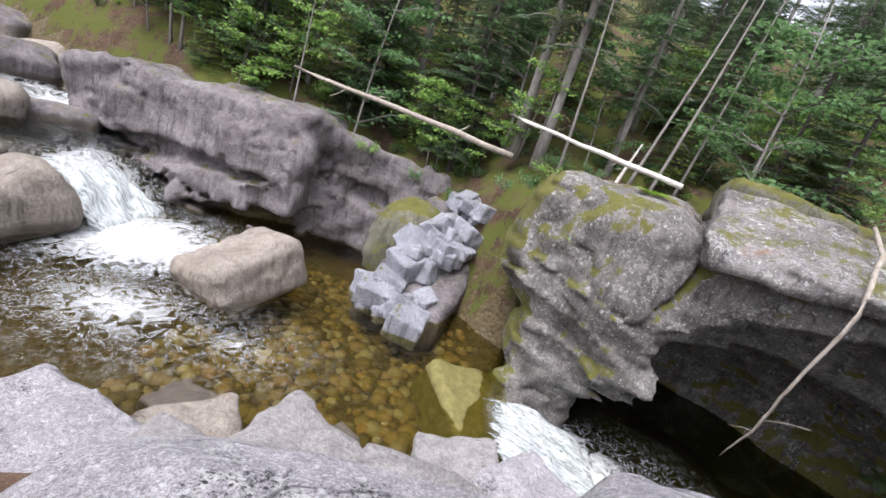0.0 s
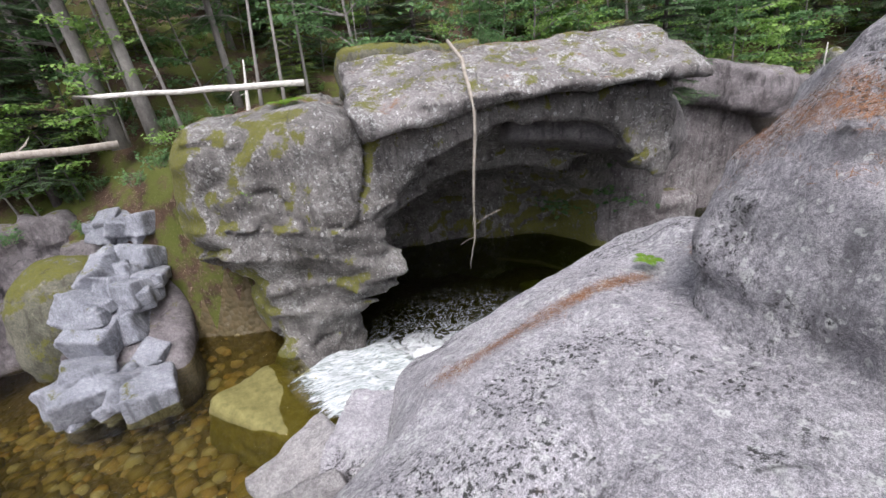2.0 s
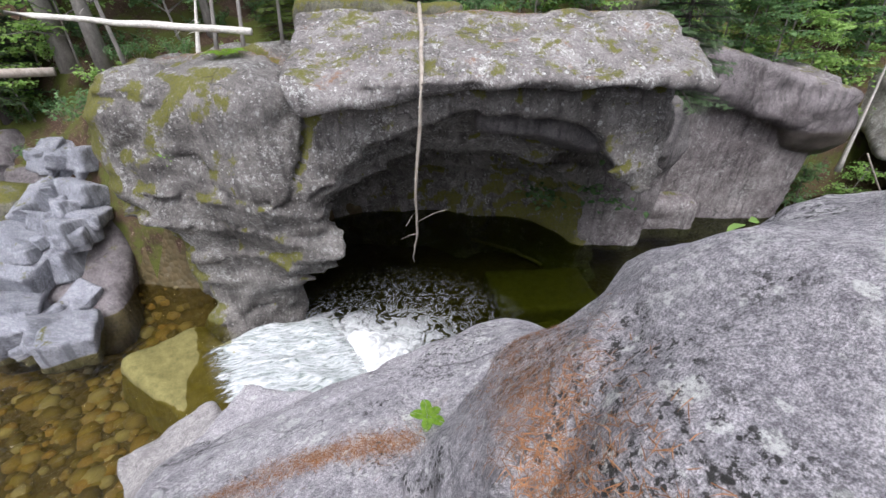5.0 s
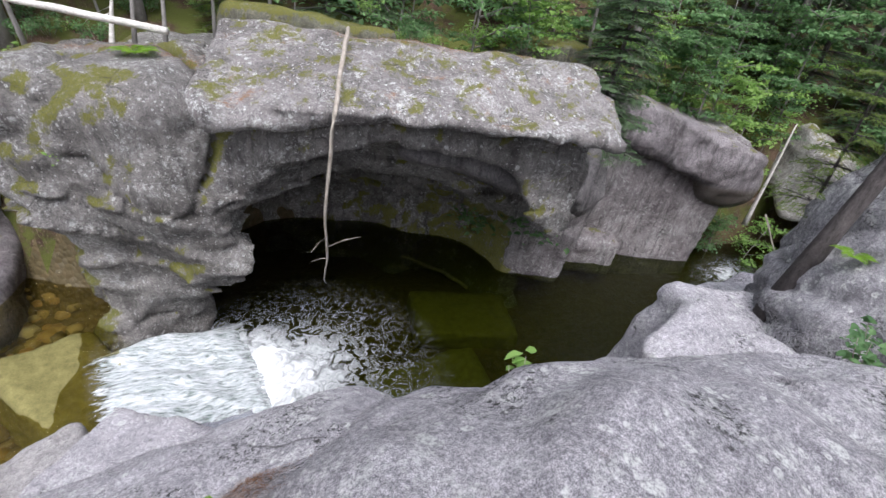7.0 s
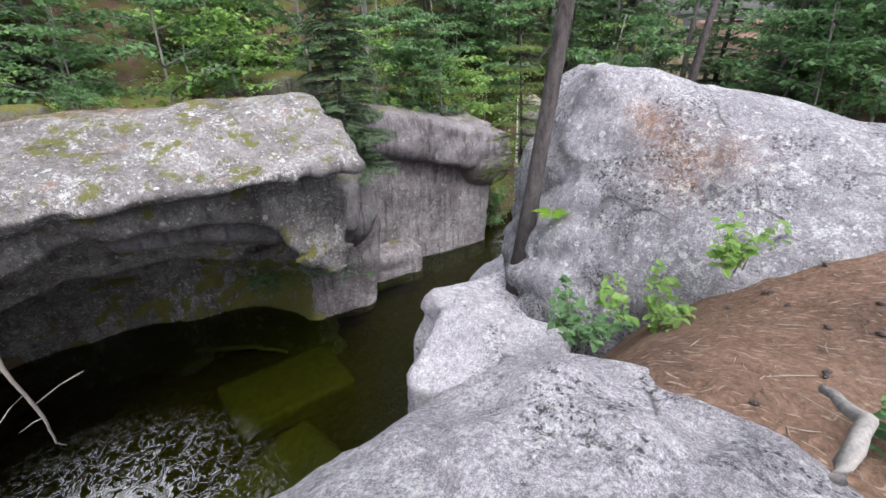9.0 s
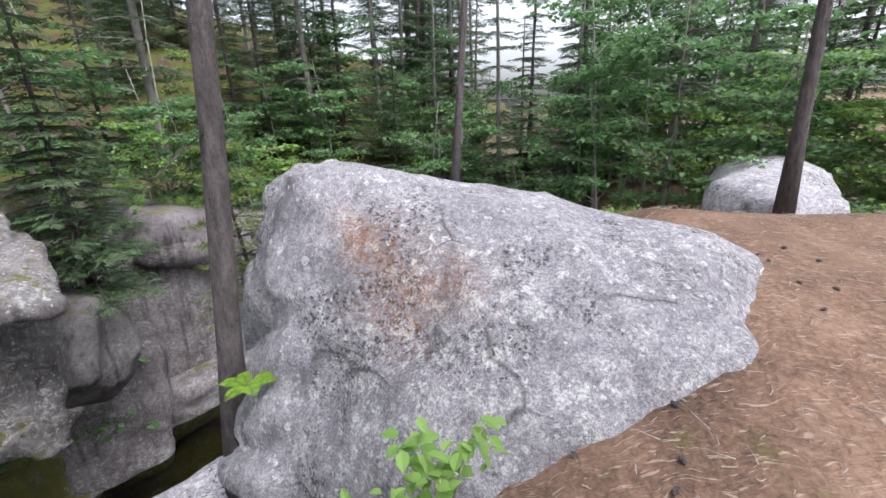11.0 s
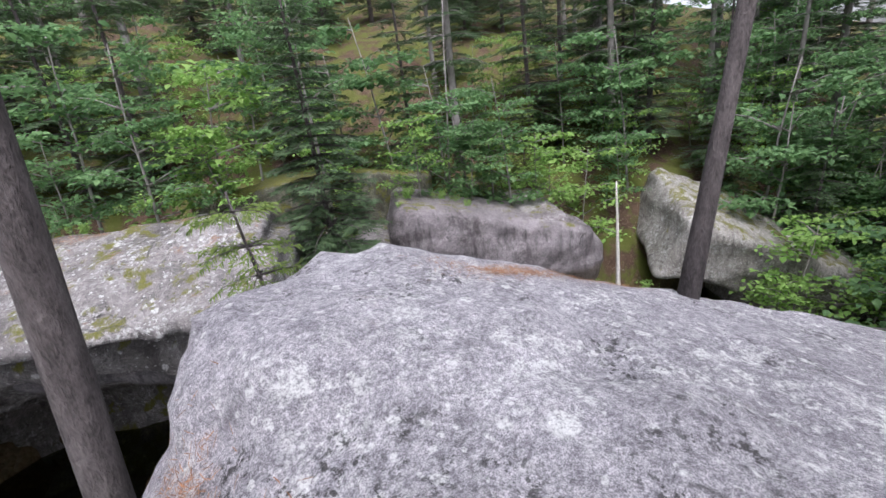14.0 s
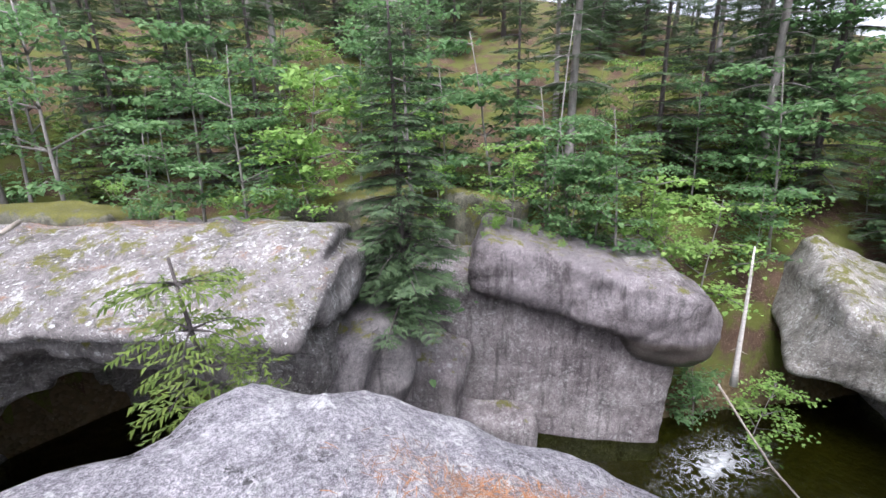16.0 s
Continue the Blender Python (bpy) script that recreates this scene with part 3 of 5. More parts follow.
M_LEAF = leaf_mat("maple_leaves", (0.075, 0.16, 0.065), (0.19, 0.32, 0.13), 0.5)
M_LIGHT = leaf_mat("bright_leaves", (0.15, 0.29, 0.06), (0.32, 0.47, 0.14), 0.5)
M_FERN = leaf_mat("fern_leaves", (0.12, 0.25, 0.02), (0.25, 0.40, 0.05), 0.5)


def ground_mat(name="forest_floor", k=1.0, green=0.56):
    """Forest floor: rusty needles, dark humus, twigs, thin moss."""
    m, nt, out = mat(name)
    v = coords(nt)
    a = noise_tex(nt, v, 0.9, 7, 0.7)
    b = noise_tex(nt, v, 22.0, 5, 0.75, 0.6)
    c = noise_tex(nt, stretch(nt, warp(nt, v, 3.0, 0.3), 60, 9, 9), 1.0, 2, 0.5)
    col = ramp(nt, calc(nt, "ADD", calc(nt, "MULTIPLY", a, 0.5), calc(nt, "MULTIPLY", b, 0.5)),
               [(0.34, (0.045 * k, 0.032 * k, 0.025 * k)), (0.5, (0.15 * k, 0.095 * k, 0.066 * k)), (0.66, (0.26 * k, 0.175 * k, 0.125 * k))])
    col = mix(nt, ramp(nt, c, [(0.62, (0, 0, 0)), (0.68, (0.7, 0.7, 0.7))]), col, (0.36, 0.28, 0.22))
    g = ramp(nt, noise_tex(nt, v, 0.7, 6, 0.7), [(green, (0, 0, 0)), (green + 0.1, (0.8, 0.8, 0.8))])
    col = mix(nt, g, col, mix(nt, b, (0.05, 0.07, 0.012), (0.12, 0.14, 0.03)))
    finish(nt, out, col, 0.95, [(a, 0.05), (b, 0.02), (c, 0.01)], 0.1)
    return m


def bed_mat():
    """Stream bed: amber pebbles of many sizes."""
    m, nt, out = mat("stream_bed")
    v = warp(nt, coords(nt), 3.0, 0.08)
    d1 = voro(nt, v, 6.5)
    vn = nt.nodes.new("ShaderNodeTexVoronoi")
    vn.inputs["Scale"].default_value = 6.5
    nt.links.new(v, vn.inputs["Vector"])
    sepc = nt.nodes.new("ShaderNodeSeparateColor")
    nt.links.new(vn.outputs["Color"], sepc.inputs[0])
    col = ramp(nt, sepc.outputs[0], [(0.0, (0.10, 0.075, 0.03)), (0.4, (0.22, 0.17, 0.07)), (0.75, (0.30, 0.21, 0.10)), (1.0, (0.36, 0.32, 0.22))])
    col = mix(nt, ramp(nt, d1, [(0.05, (0, 0, 0)), (0.11, (0.85, 0.85, 0.85))]), col, (0.06, 0.045, 0.02))
    finish(nt, out, col, 0.7, [(calc(nt, "SUBTRACT", 1.0, d1), 0.05)])
    return m


M_FLOOR = ground_mat("needle_litter", 1.15, 0.6)
M_BED = bed_mat()
M_HUMUS = ground_mat("forest_humus", 0.5, 0.44)
M_POOL = water_mat("pool_water", (0.30, 0.34, 0.13), 0.05, [(4.6, 5.8, 3.4, 3.2, 0.95), (3.8, 6.2, 2.4, 2.5, 1.4), (17.8, 3.4, 2.0, 0.9, 0.8)])
M_UPPER = water_mat("upper_water", (0.70, 0.66, 0.38), 0.07, [(-6.8, 8.6, 3.6, 3.0, 1.15), (-5.2, 6.2, 3.4, 2.0, 0.8), (-3.0, 6.2, 2.2, 1.4, 0.6), (2.6, 6.7, 0.9, 1.5, 0.85)])
M_RAPID = water_mat("rapid_water", (0.6, 0.6, 0.5), 0.12, [(-8.6, 9.6, 2.2, 2.6, 1.2), (-12.5, 12.4, 4.5, 2.5, 0.95), (-18.0, 15.5, 5.5, 3.0, 1.1), (-27, 20, 9, 5, 1.0)])


# ---------------------------------------------------------------- the ground
def smooth(t):
    t = np.clip(t, 0, 1)
    return t * t * (3 - 2 * t)


NEAR_X, NEAR_Y = [-40, -9, -5, -3, -0.8, 1.2, 2.4, 5, 7, 11, 15, 19, 40], [12, 3.6, 4.2, 4.6, 3.4, 4.6, 5.0, 3.4, 2.6, 1.6, 1.2, -0.8, -6]
FAR_X, FAR_Y = [-40, -12, -9, -6, -3, 0.5, 2.2, 3.6, 6, 9, 14, 17.5, 22, 40], [24, 14, 12, 11.6, 13.2, 10.2, 8.8, 10.6, 11.8, 11.4, 8.4, 5.0, 3.6, -1]


def land(x, y):
    """Height of the ground, in plan units: stream bed, near bank, far bank and the wooded hill."""
    yn, yf = np.interp(x, NEAR_X, NEAR_Y), np.interp(x, FAR_X, FAR_Y)
    bed = np.interp(x, [-40, -22, -12, -9, -7, 1.8, 3.2, 15, 18, 40], [6.0, 3.0, 1.4, 0.9, -0.1, 0.0, -0.95, -0.9, -0.35, 0.4])
    top = np.interp(x, [-40, -8, -2, 1.0, 2.2, 3.2, 4.5, 6.0, 12, 20, 40], [6, 2.4, 2.6, 3.9, 4.1, 4.4, 5.2, 5.6, 4.6, 3.0, 3.4])
    top = top + (np.interp(x, [4, 7, 9, 11, 14], [5.6, 5.7, 5.92, 6.0, 5.5]) - top) * smooth((-y - 0.85) / 1.9) * np.interp(x, [10, 14], [1.0, 0.3])
    cap = np.interp(x, [-40, -12, -6, 0.0, 3.0, 8.0, 14.0, 18.0, 40], [9, 5.0, 3.9, 3.2, 4.6, 5.2, 4.9, 2.6, 5.0])
    dn, df = yn - y, y - yf
    zn = bed + (top - bed) * smooth((dn + 0.4) / 4.2) + 0.02 * np.maximum(dn - 6, 0)
    zf = bed + (cap - bed) * smooth((df + 0.4) / 2.2) + 0.46 * np.maximum(df - 1.6, 0) - 0.18 * np.maximum(df - 18, 0)
    z = np.where(dn > -0.4, zn, np.where(df > -0.4, zf, bed))
    return z + 0.12 * fbm(x * 0.5, y * 0.5, x * 0 + 2, 3)


def height(x, y):
    return float(land(np.array([float(x)]), np.array([float(y)]))[0])


def sheet(name, xs, ys, fn, material, label, category):
    g = np.meshgrid(xs, ys, indexing="ij")
    z = fn(*g)
    v = np.stack([g[0], g[1], z], -1).reshape(-1, 3) * S
    i = np.arange(len(xs) * len(ys)).reshape(len(xs), len(ys))
    f = np.stack([i[:-1, :-1], i[1:, :-1], i[1:, 1:], i[:-1, 1:]], -1).reshape(-1, 4)
    return thing(name, mesh_from(name, v.tolist(), f.tolist(), material), label, category, kind="structure")


def spread(a, b, lo, hi, step, far):
    mid = np.arange(lo, hi, step)
    return np.concatenate([np.linspace(a, lo, far, endpoint=False), mid, np.linspace(hi, b, far)])


ground = sheet("ground", spread(-400, 400, -24, 30, 0.3, 26), spread(-400, 400, -12, 30, 0.3, 26), land, M_FLOOR,
               "rusty needle-covered forest floor sloping to the stream", "ground")
ground.data.materials.append(M_BED)
ground.data.materials.append(M_HUMUS)
for poly in ground.data.polygons:
    c = poly.center
    x, y = c.x / S, c.y / S
    if np.interp(x, NEAR_X, NEAR_Y) - 0.7 < y < np.interp(x, FAR_X, FAR_Y) + 0.5:
        poly.material_index = 1
    elif y > np.interp(x, FAR_X, FAR_Y):
        poly.material_index = 2

# ---------------------------------------------------------------- water
sheet("water_pool", np.arange(2.5, 24, 0.25), np.arange(-4, 13, 0.25), lambda x, y: 0.0 * x + 0.02 * fbm(x * 1.5, y * 1.5, x * 0, 2), M_POOL,
      "dark green-brown clear water of the deep lower pool", "water")
sheet("water_shallows", np.arange(-8.2, 2.35, 0.2), np.arange(1.5, 15, 0.2),
      lambda x, y: 0.7 + 0.03 * fbm(x * 1.5, y * 1.5, x * 0 + 4, 2), M_UPPER, "clear amber shallow water over pebbles with white rapids", "water")
sheet("water_rapids", np.arange(-34, -7.6, 0.3), np.arange(3, 26, 0.3),
      lambda x, y: np.interp(x, [-34, -22, -12, -9.4, -8.2, -7.6], [5.2, 3.4, 2.1, 1.75, 0.85, 0.66]) + 0.14 * fbm(x * 1.1, y * 1.1, x * 0 + 9, 3), M_RAPID,
      "white tumbling rapids between boulders upstream", "water")


def cascade(name, x0, x1, y0, y1, z0, z1, material, label, seed):
    """A short fall of white water, bulging forward and ragged at its foot."""
    nu, nv = 40, 26
    u, v = np.meshgrid(np.linspace(0, 1, nu), np.linspace(0, 1, nv), indexing="ij")
    y = (y0 + y1) / 2 + (y1 - y0) * (v - 0.5) * (0.45 + 0.55 * u)
    drop = smooth(u * 1.05)
    z = z0 + 0.03 - (z0 - z1) * drop + 0.09 * fbm(u * 4, v * 7, u * 0 + seed, 3) * np.sin(math.pi * u) + 0.06 * np.sin(math.pi * u)
    x = x0 + (x1 - x0) * u + 0.12 * fbm(u * 3, v * 5, u * 0 + seed + 3, 2) * u
    z = z - 0.35 * np.maximum(np.abs(2 * v - 1) - 0.72 + 0.25 * fbm(u * 3, v * 4, u * 0 + seed + 8, 2), 0) - 0.12 * smooth((u - 0.85) / 0.15)
    pts = np.stack([x, y, z], -1).reshape(-1, 3) * S
    i = np.arange(nu * nv).reshape(nu, nv)
    f = np.stack([i[:-1, :-1], i[1:, :-1], i[1:, 1:], i[:-1, 1:]], -1).reshape(-1, 4)
    return thing(name, mesh_from(name, pts.tolist(), f.tolist(), material), label, "waterfall", kind="structure")


def foam_mat():
    """White water, torn open along its rims."""
    m, nt, out = mat("white_water")
    v = coords(nt)
    n = noise_tex(nt, stretch(nt, warp(nt, v, 1.5, 0.3), 1.2, 5.0, 1.2), 2.4, 6, 0.7)
    b = finish(nt, out, ramp(nt, n, [(0.36, (0.22, 0.27, 0.25)), (0.48, (0.6, 0.65, 0.65)), (0.6, (0.86, 0.88, 0.9))]), 0.5, [(n, 0.12)])
    tc = nt.nodes.new("ShaderNodeTexCoord")
    sep = nt.nodes.new("ShaderNodeSeparateXYZ")
    nt.links.new(tc.outputs["Generated"], sep.inputs[0])
    ey = calc(nt, "MULTIPLY", calc(nt, "ABSOLUTE", calc(nt, "SUBTRACT", sep.outputs[1], 0.5)), 2.0)
    ex = calc(nt, "MULTIPLY", calc(nt, "ABSOLUTE", calc(nt, "SUBTRACT", sep.outputs[0], 0.5)), 2.0)
    rim = calc(nt, "MAXIMUM", ex, ey)
    torn = noise_tex(nt, stretch(nt, v, 1.5, 4.0, 2.0), 2.2, 6, 0.7)
    keep = calc(nt, "MULTIPLY", calc(nt, "SUBTRACT", calc(nt, "ADD", torn, 0.42), rim), 5.0, True)
    clear = nt.nodes.new("ShaderNodeBsdfTransparent")
    s = nt.nodes.new("ShaderNodeMixShader")
    nt.links.new(keep, s.inputs[0])
    nt.links.new(clear.outputs[0], s.inputs[1])
    nt.links.new(b.outputs[0], s.inputs[2])
    nt.links.new(s.outputs[0], out.inputs[0])
    return m


M_FOAM = foam_mat()
cascade("waterfall", 1.7, 4.3, 4.9, 7.9, 0.74, 0.05, M_FOAM, "white water pouring over a stone lip into the pool", 1)
cascade("waterfall", -8.9, -7.4, 8.2, 10.6, 1.7, 0.7, M_FOAM, "white upstream fall beside the dark undercut cliff", 2)
cascade("waterfall", -9.4, -8.2, 5.6, 6.6, 1.5, 0.68, M_FOAM, "thin side fall between upstream boulders", 3)

# ---------------------------------------------------------------- far bank rocks
R = -27


def arch_field(g):
    f = box(g, (3.35, 8.85, 3.9), (1.5, 1.55, 1.35), (0, -4, R), 0.6)
    f = join(f, ball(g, (2.15, 8.9, 3.7), (0.85, 1.2, 1.3)), 0.4)
    f = join(f, box(g, (7.0, 8.5, 3.0), (4.6, 2.5, 1.95), (0, 0, R), 0.4), 0.3)
    f = join(f, box(g, (7.8, 10.2, 1.5), (5.0, 2.3, 3.4), (0, 0, R), 0.4), 0.3)
    f = join(f, ball(g, (3.7, 7.85, 3.0), (1.0, 0.8, 1.2), (0, 0, R)), 0.4)
    f = carve(f, ball(g, (7.0, 6.0, 1.9), (3.1, 1.75, 2.55), (0, 0, R), 2.2), 0.2)
    f = carve(f, ball(g, (7.6, 7.6, 0.9), (3.6, 2.9, 2.25), (0, 6, R), 2.3), 0.15)
    f = carve(f, ball(g, (6.3, 9.0, 0.6), (3.3, 2.8, 2.2), (0, 0, R), 2.2), 0.2)
    f = carve(f, ball(g, (10.6, 5.2, 1.2), (2.2, 1.6, 2.6), (0, 0, R), 2.4), 0.2)
    f = join(f, box(g, (2.65, 8.35, 1.6), (0.34, 0.42, 1.9), (6, -12, R), 0.3), 0.5)
    f = join(f, ball(g, (2.35, 8.05, 0.3), (0.55, 0.55, 0.6)), 0.35)
    f = join(f, ball(g, (3.25, 8.2, 0.3), (0.6, 0.5, 1.0)), 0.12)
    f = join(f, ball(g, (3.75, 7.5, 2.45), (0.6, 0.55, 0.32), (0, -14, R)), 0.12)
    f = join(f, ball(g, (3.9, 7.35, 2.0), (0.5, 0.5, 0.22), (0, -18, R)), 0.1)
    f = carve(f, ball(g, (1.35, 8.25, 1.9), (0.75, 0.8, 1.35)), 0.25)
    t = g[2] * 1.5 + 0.35 * g[0] + 0.9 * fbm(g[0] * 0.5, g[1] * 0.5, g[2] * 0.5, 2)
    lay = (t - np.floor(t)) ** 2
    low = np.clip((4.1 - g[2]) / 0.7, 0, 1) * np.clip((g[2] - 1.0) / 0.5, 0, 1)
    f = f - 0.1 * lay * low
    a, b, c = turned(*g, (4.25, 7.4, 4.4), (0, 0, 0))
    cleft = a - 0.55 * c + 0.35 * b + 0.25 * fbm(g[0] * 0.9, g[1] * 0.9, g[2] * 0.9, 2)
    return f + 0.2 * np.exp(-(cleft / 0.07) ** 2) * np.clip((g[2] - 3.0) / 0.6, 0, 1)


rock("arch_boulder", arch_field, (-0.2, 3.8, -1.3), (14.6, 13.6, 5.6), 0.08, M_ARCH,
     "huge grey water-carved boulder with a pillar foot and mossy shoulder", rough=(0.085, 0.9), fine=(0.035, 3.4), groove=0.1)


def slab_field(g):
    f = box(g, (7.5, 6.6, 5.32), (3.3, 1.55, 0.6), (-10, 1, R), 0.14)
    f = join(f, box(g, (9.55, 5.5, 5.12), (1.2, 1.6, 0.42), (-5, 4, R - 4), 0.12), 0.1)
    f = join(f, box(g, (5.4, 6.9, 5.05), (1.3, 0.9, 0.4), (-6, -6, R + 10), 0.16), 0.12)
    back = (g[0] - 7.5) * 0.454 + (g[1] - 6.6) * 0.891
    f = carve(f, 5.12 + 0.4 * (back + 1.55) - g[2], 0.12)
    f = carve(f, ball(g, (5.9, 5.9, 4.35), (0.8, 0.6, 0.4), (0, 0, R)), 0.08)
    f = carve(f, ball(g, (8.5, 4.6, 4.5), (1.6, 0.9, 0.42), (0, -6, R)), 0.08)
    return f


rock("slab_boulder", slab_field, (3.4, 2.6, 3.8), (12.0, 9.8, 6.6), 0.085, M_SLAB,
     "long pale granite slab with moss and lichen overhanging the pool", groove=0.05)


def ledge_field(g):
    f = box(g, (9.3, 6.3, 3.85), (2.0, 1.1, 0.5), (-16, 12, R), 0.2)
    f = join(f, ball(g, (11.0, 5.5, 3.5), (0.75, 0.75, 0.9), (0, 0, R), 2.6), 0.2)
    return f


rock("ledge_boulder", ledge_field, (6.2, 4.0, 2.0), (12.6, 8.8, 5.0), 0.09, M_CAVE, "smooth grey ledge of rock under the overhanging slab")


def corner_field(g):
    f = box(g, (12.4, 6.9, 1.2), (0.9, 1.0, 1.5), (0, 10, -35), 0.25)
    f = join(f, box(g, (13.6, 6.9, 0.2), (1.6, 0.8, 0.7), (0, 0, -34), 0.3), 0.2)
    return f


rock("corner_boulder", corner_field, (10.4, 4.4, -1.3), (16.0, 9.4, 3.6), 0.1, M_WALL, "blocky stained boulder at the foot of the far wall")


def wall_field(g):
    return box(g, (15.6, 7.3, 1.6), (3.1, 1.6, 2.6), (3, 0, -34.5), 0.25)


rock("cliff_wall", wall_field, (11.6, 3.4, -1.2), (20.2, 11.2, 4.8), 0.12, M_WALL, "flat grey rock wall with purple-brown water stains", "rock wall", rough=(0.05, 0.8))


def bulge_field(g):
    f = box(g, (16.1, 6.2, 3.8), (2.4, 1.45, 0.65), (0, 15, -33), 0.25)
    f = join(f, ball(g, (17.4, 4.8, 2.9), (1.1, 0.9, 0.9), (0, 10, -33), 2.6), 0.25)
    return f


rock("bulging_boulder", bulge_field, (13.0, 2.8, 1.2), (20.0, 9.2, 5.8), 0.09, M_CLIFF, "rounded mossy boulder jutting over the stained wall")



def lean_field(g):
    f = box(g, (23.6, 1.9, 1.5), (3.4, 2.0, 1.0), (14, 24, -46), 0.25)
    f = join(f, box(g, (25.2, 1.2, -0.4), (2.6, 1.6, 1.6), (10, 12, -40), 0.3), 0.25)
    return carve(f, ball(g, (20.6, 2.6, -0.2), (2.4, 1.6, 1.6), (0, 20, -46), 2.4), 0.15)


rock("leaning_slab", lean_field, (18.4, -3.0, -2.4), (29, 6.4, 5.6), 0.13, M_LEAN,
     "big leaning mossy slab above the downstream channel")
rock("mossy_ledge", lambda g: box(g, (6.4, 8.5, 5.5), (1.5, 0.7, 0.5), (-6, 4, R), 0.16), (4.2, 6.8, 4.6), (8.6, 10.2, 6.5), 0.09, M_MOSSY,
     "moss-covered flat rock lying behind the slab")
HILL = height(15.2, 9.0) + 0.35
rock("hill_boulder", lambda g: box(g, (15.2, 9.0, HILL), (1.0, 0.8, 0.75), (0, 9, -5), 0.2), (13.2, 7.0, HILL - 1.2), (17.2, 11.0, HILL + 1.5), 0.12, M_MOSSY,
     "square mossy boulder perched on the wooded hill")
rock("hill_boulder", lambda g: box(g, (11.4, 7.6, 5.4), (1.2, 0.7, 0.5), (0, -4, -25), 0.1), (9.4, 6.0, 4.6), (13.8, 9.2, 6.3), 0.12, M_MOSSY,
     "dark ledge with a black gap above the slab")


def cliff_field(g):
    f = box(g, (-8.0, 12.8, 2.2), (3.9, 1.5, 1.9), (-6, -3, -4), 0.35)
    f = join(f, box(g, (-3.0, 13.4, 2.0), (2.6, 1.2, 1.7), (-10, 5, 6), 0.4), 0.4)
    f = carve(f, box(g, (-8.5, 11.2, 2.0), (3.6, 0.7, 0.22), (0, -4, -3), 0.15), 0.15)
    f = carve(f, ball(g, (-5.6, 11.6, 1.0), (2.6, 0.7, 0.45)), 0.2)
    f = carve(f, ball(g, (-2.6, 12.0, 2.3), (1.8, 0.6, 0.25), (0, 10, 0)), 0.15)
    return f


rock("undercut_cliff", cliff_field, (-12.8, 10.4, -0.6), (0.4, 15.4, 5.0), 0.13, M_CLIFF, "dark layered undercut cliff with ledges and moss", "rock wall", rough=(0.22, 0.8), fine=(0.05, 2.6), groove=0.16)
rock("mossy_boulder", lambda g: ball(g, (-1.1, 11.6, 1.6), (1.0, 0.8, 1.4), (0, 14, 0), 2.6), (-2.6, 10.2, -0.2), (0.4, 13, 3.5), 0.1, M_MOSSY,
     "mossy brown boulder below the rubble")

# ---------------------------------------------------------------- stones in the stream
rock("mid_boulder", lambda g: box(g, (-4.05, 8.3, 0.95), (0.85, 1.15, 0.62), (14, -12, -28), 0.22), (-5.6, 6.4, -0.2), (-2.4, 10.2, 2.2), 0.07, M_TAN,
     "smooth tan boulder standing in the rapids", rough=(0.04, 1.0))
rock("lip_boulder", lambda g: box(g, (1.5, 6.65, 0.06), (0.75, 1.3, 0.62), (8, 12, 25), 0.16), (0.2, 5.0, -1.0), (3.0, 8.4, 1.2), 0.07, M_SUNK,
     "olive algae-covered slab half sunk at the fall's lip", rough=(0.03, 1.0))
rock("sunken_slab", lambda g: box(g, (9.3, 6.2, -0.75), (1.35, 0.85, 0.3), (0, 4, -25), 0.1), (7.4, 4.6, -1.4), (11.2, 7.8, -0.2), 0.08, M_SUNK,
     "flat yellow-green slab lying under the pool water", rough=(0.02, 1.0))
rock("sunken_slab", lambda g: box(g, (7.2, 4.5, -0.6), (1.3, 0.8, 0.35), (4, -6, -15), 0.2), (5.4, 3.2, -1.3), (9.0, 5.9, 0.0), 0.08, M_SUNK,
     "brown sunken ledge close to the near bank", rough=(0.05, 1.0))

rng = random.Random(4)
STONES = [(-8.9, 7.3, 1.2, 1.3, M_TAN), (-9.9, 5.3, 1.0, 1.2, M_TAN), (-10.8, 8.4, 1.6, 0.9, M_TAN), (-13, 10.2, 2.1, 1.2, M_TAN), (-11.4, 11.2, 1.9, 0.8, M_CLIFF),
          (-15, 13.2, 2.5, 1.1, M_CLIFF), (-17.5, 12.6, 2.8, 1.3, M_TAN), (-19, 16.5, 3.2, 1.2, M_CLIFF), (-22, 15, 3.5, 1.4, M_TAN), (-24.5, 19, 3.8, 1.3, M_CLIFF),
          (-28, 18, 4.2, 1.6, M_TAN), (-12.2, 7.2, 1.9, 1.2, M_PALE), (-14.6, 9.0, 2.3, 1.3, M_TAN), (-20, 12, 3.3, 1.5, M_CLIFF), (-16.5, 15.6, 2.6, 0.8, M_TAN), (-8.0, 4.2, 0.9, 0.9, M_TAN)]
for x, y, z, r, m in STONES:
    h = (r * rng.uniform(0.8, 1.3), r * rng.uniform(0.7, 1.1), r * rng.uniform(0.45, 0.7))
    t = (rng.uniform(-14, 14), rng.uniform(-14, 14), rng.uniform(0, 180))
    rock("stream_boulder", lambda g: box(g, (x, y, z), h, t, r * 0.3), (x - r * 2, y - r * 2, z - r * 1.6), (x + r * 2, y + r * 2, z + r * 1.6), r * 0.11, m,
         "water-worn tan boulder wet at its foot in the rapids", group="boulders in the rapids", rough=(0.1 * r, 1.0))

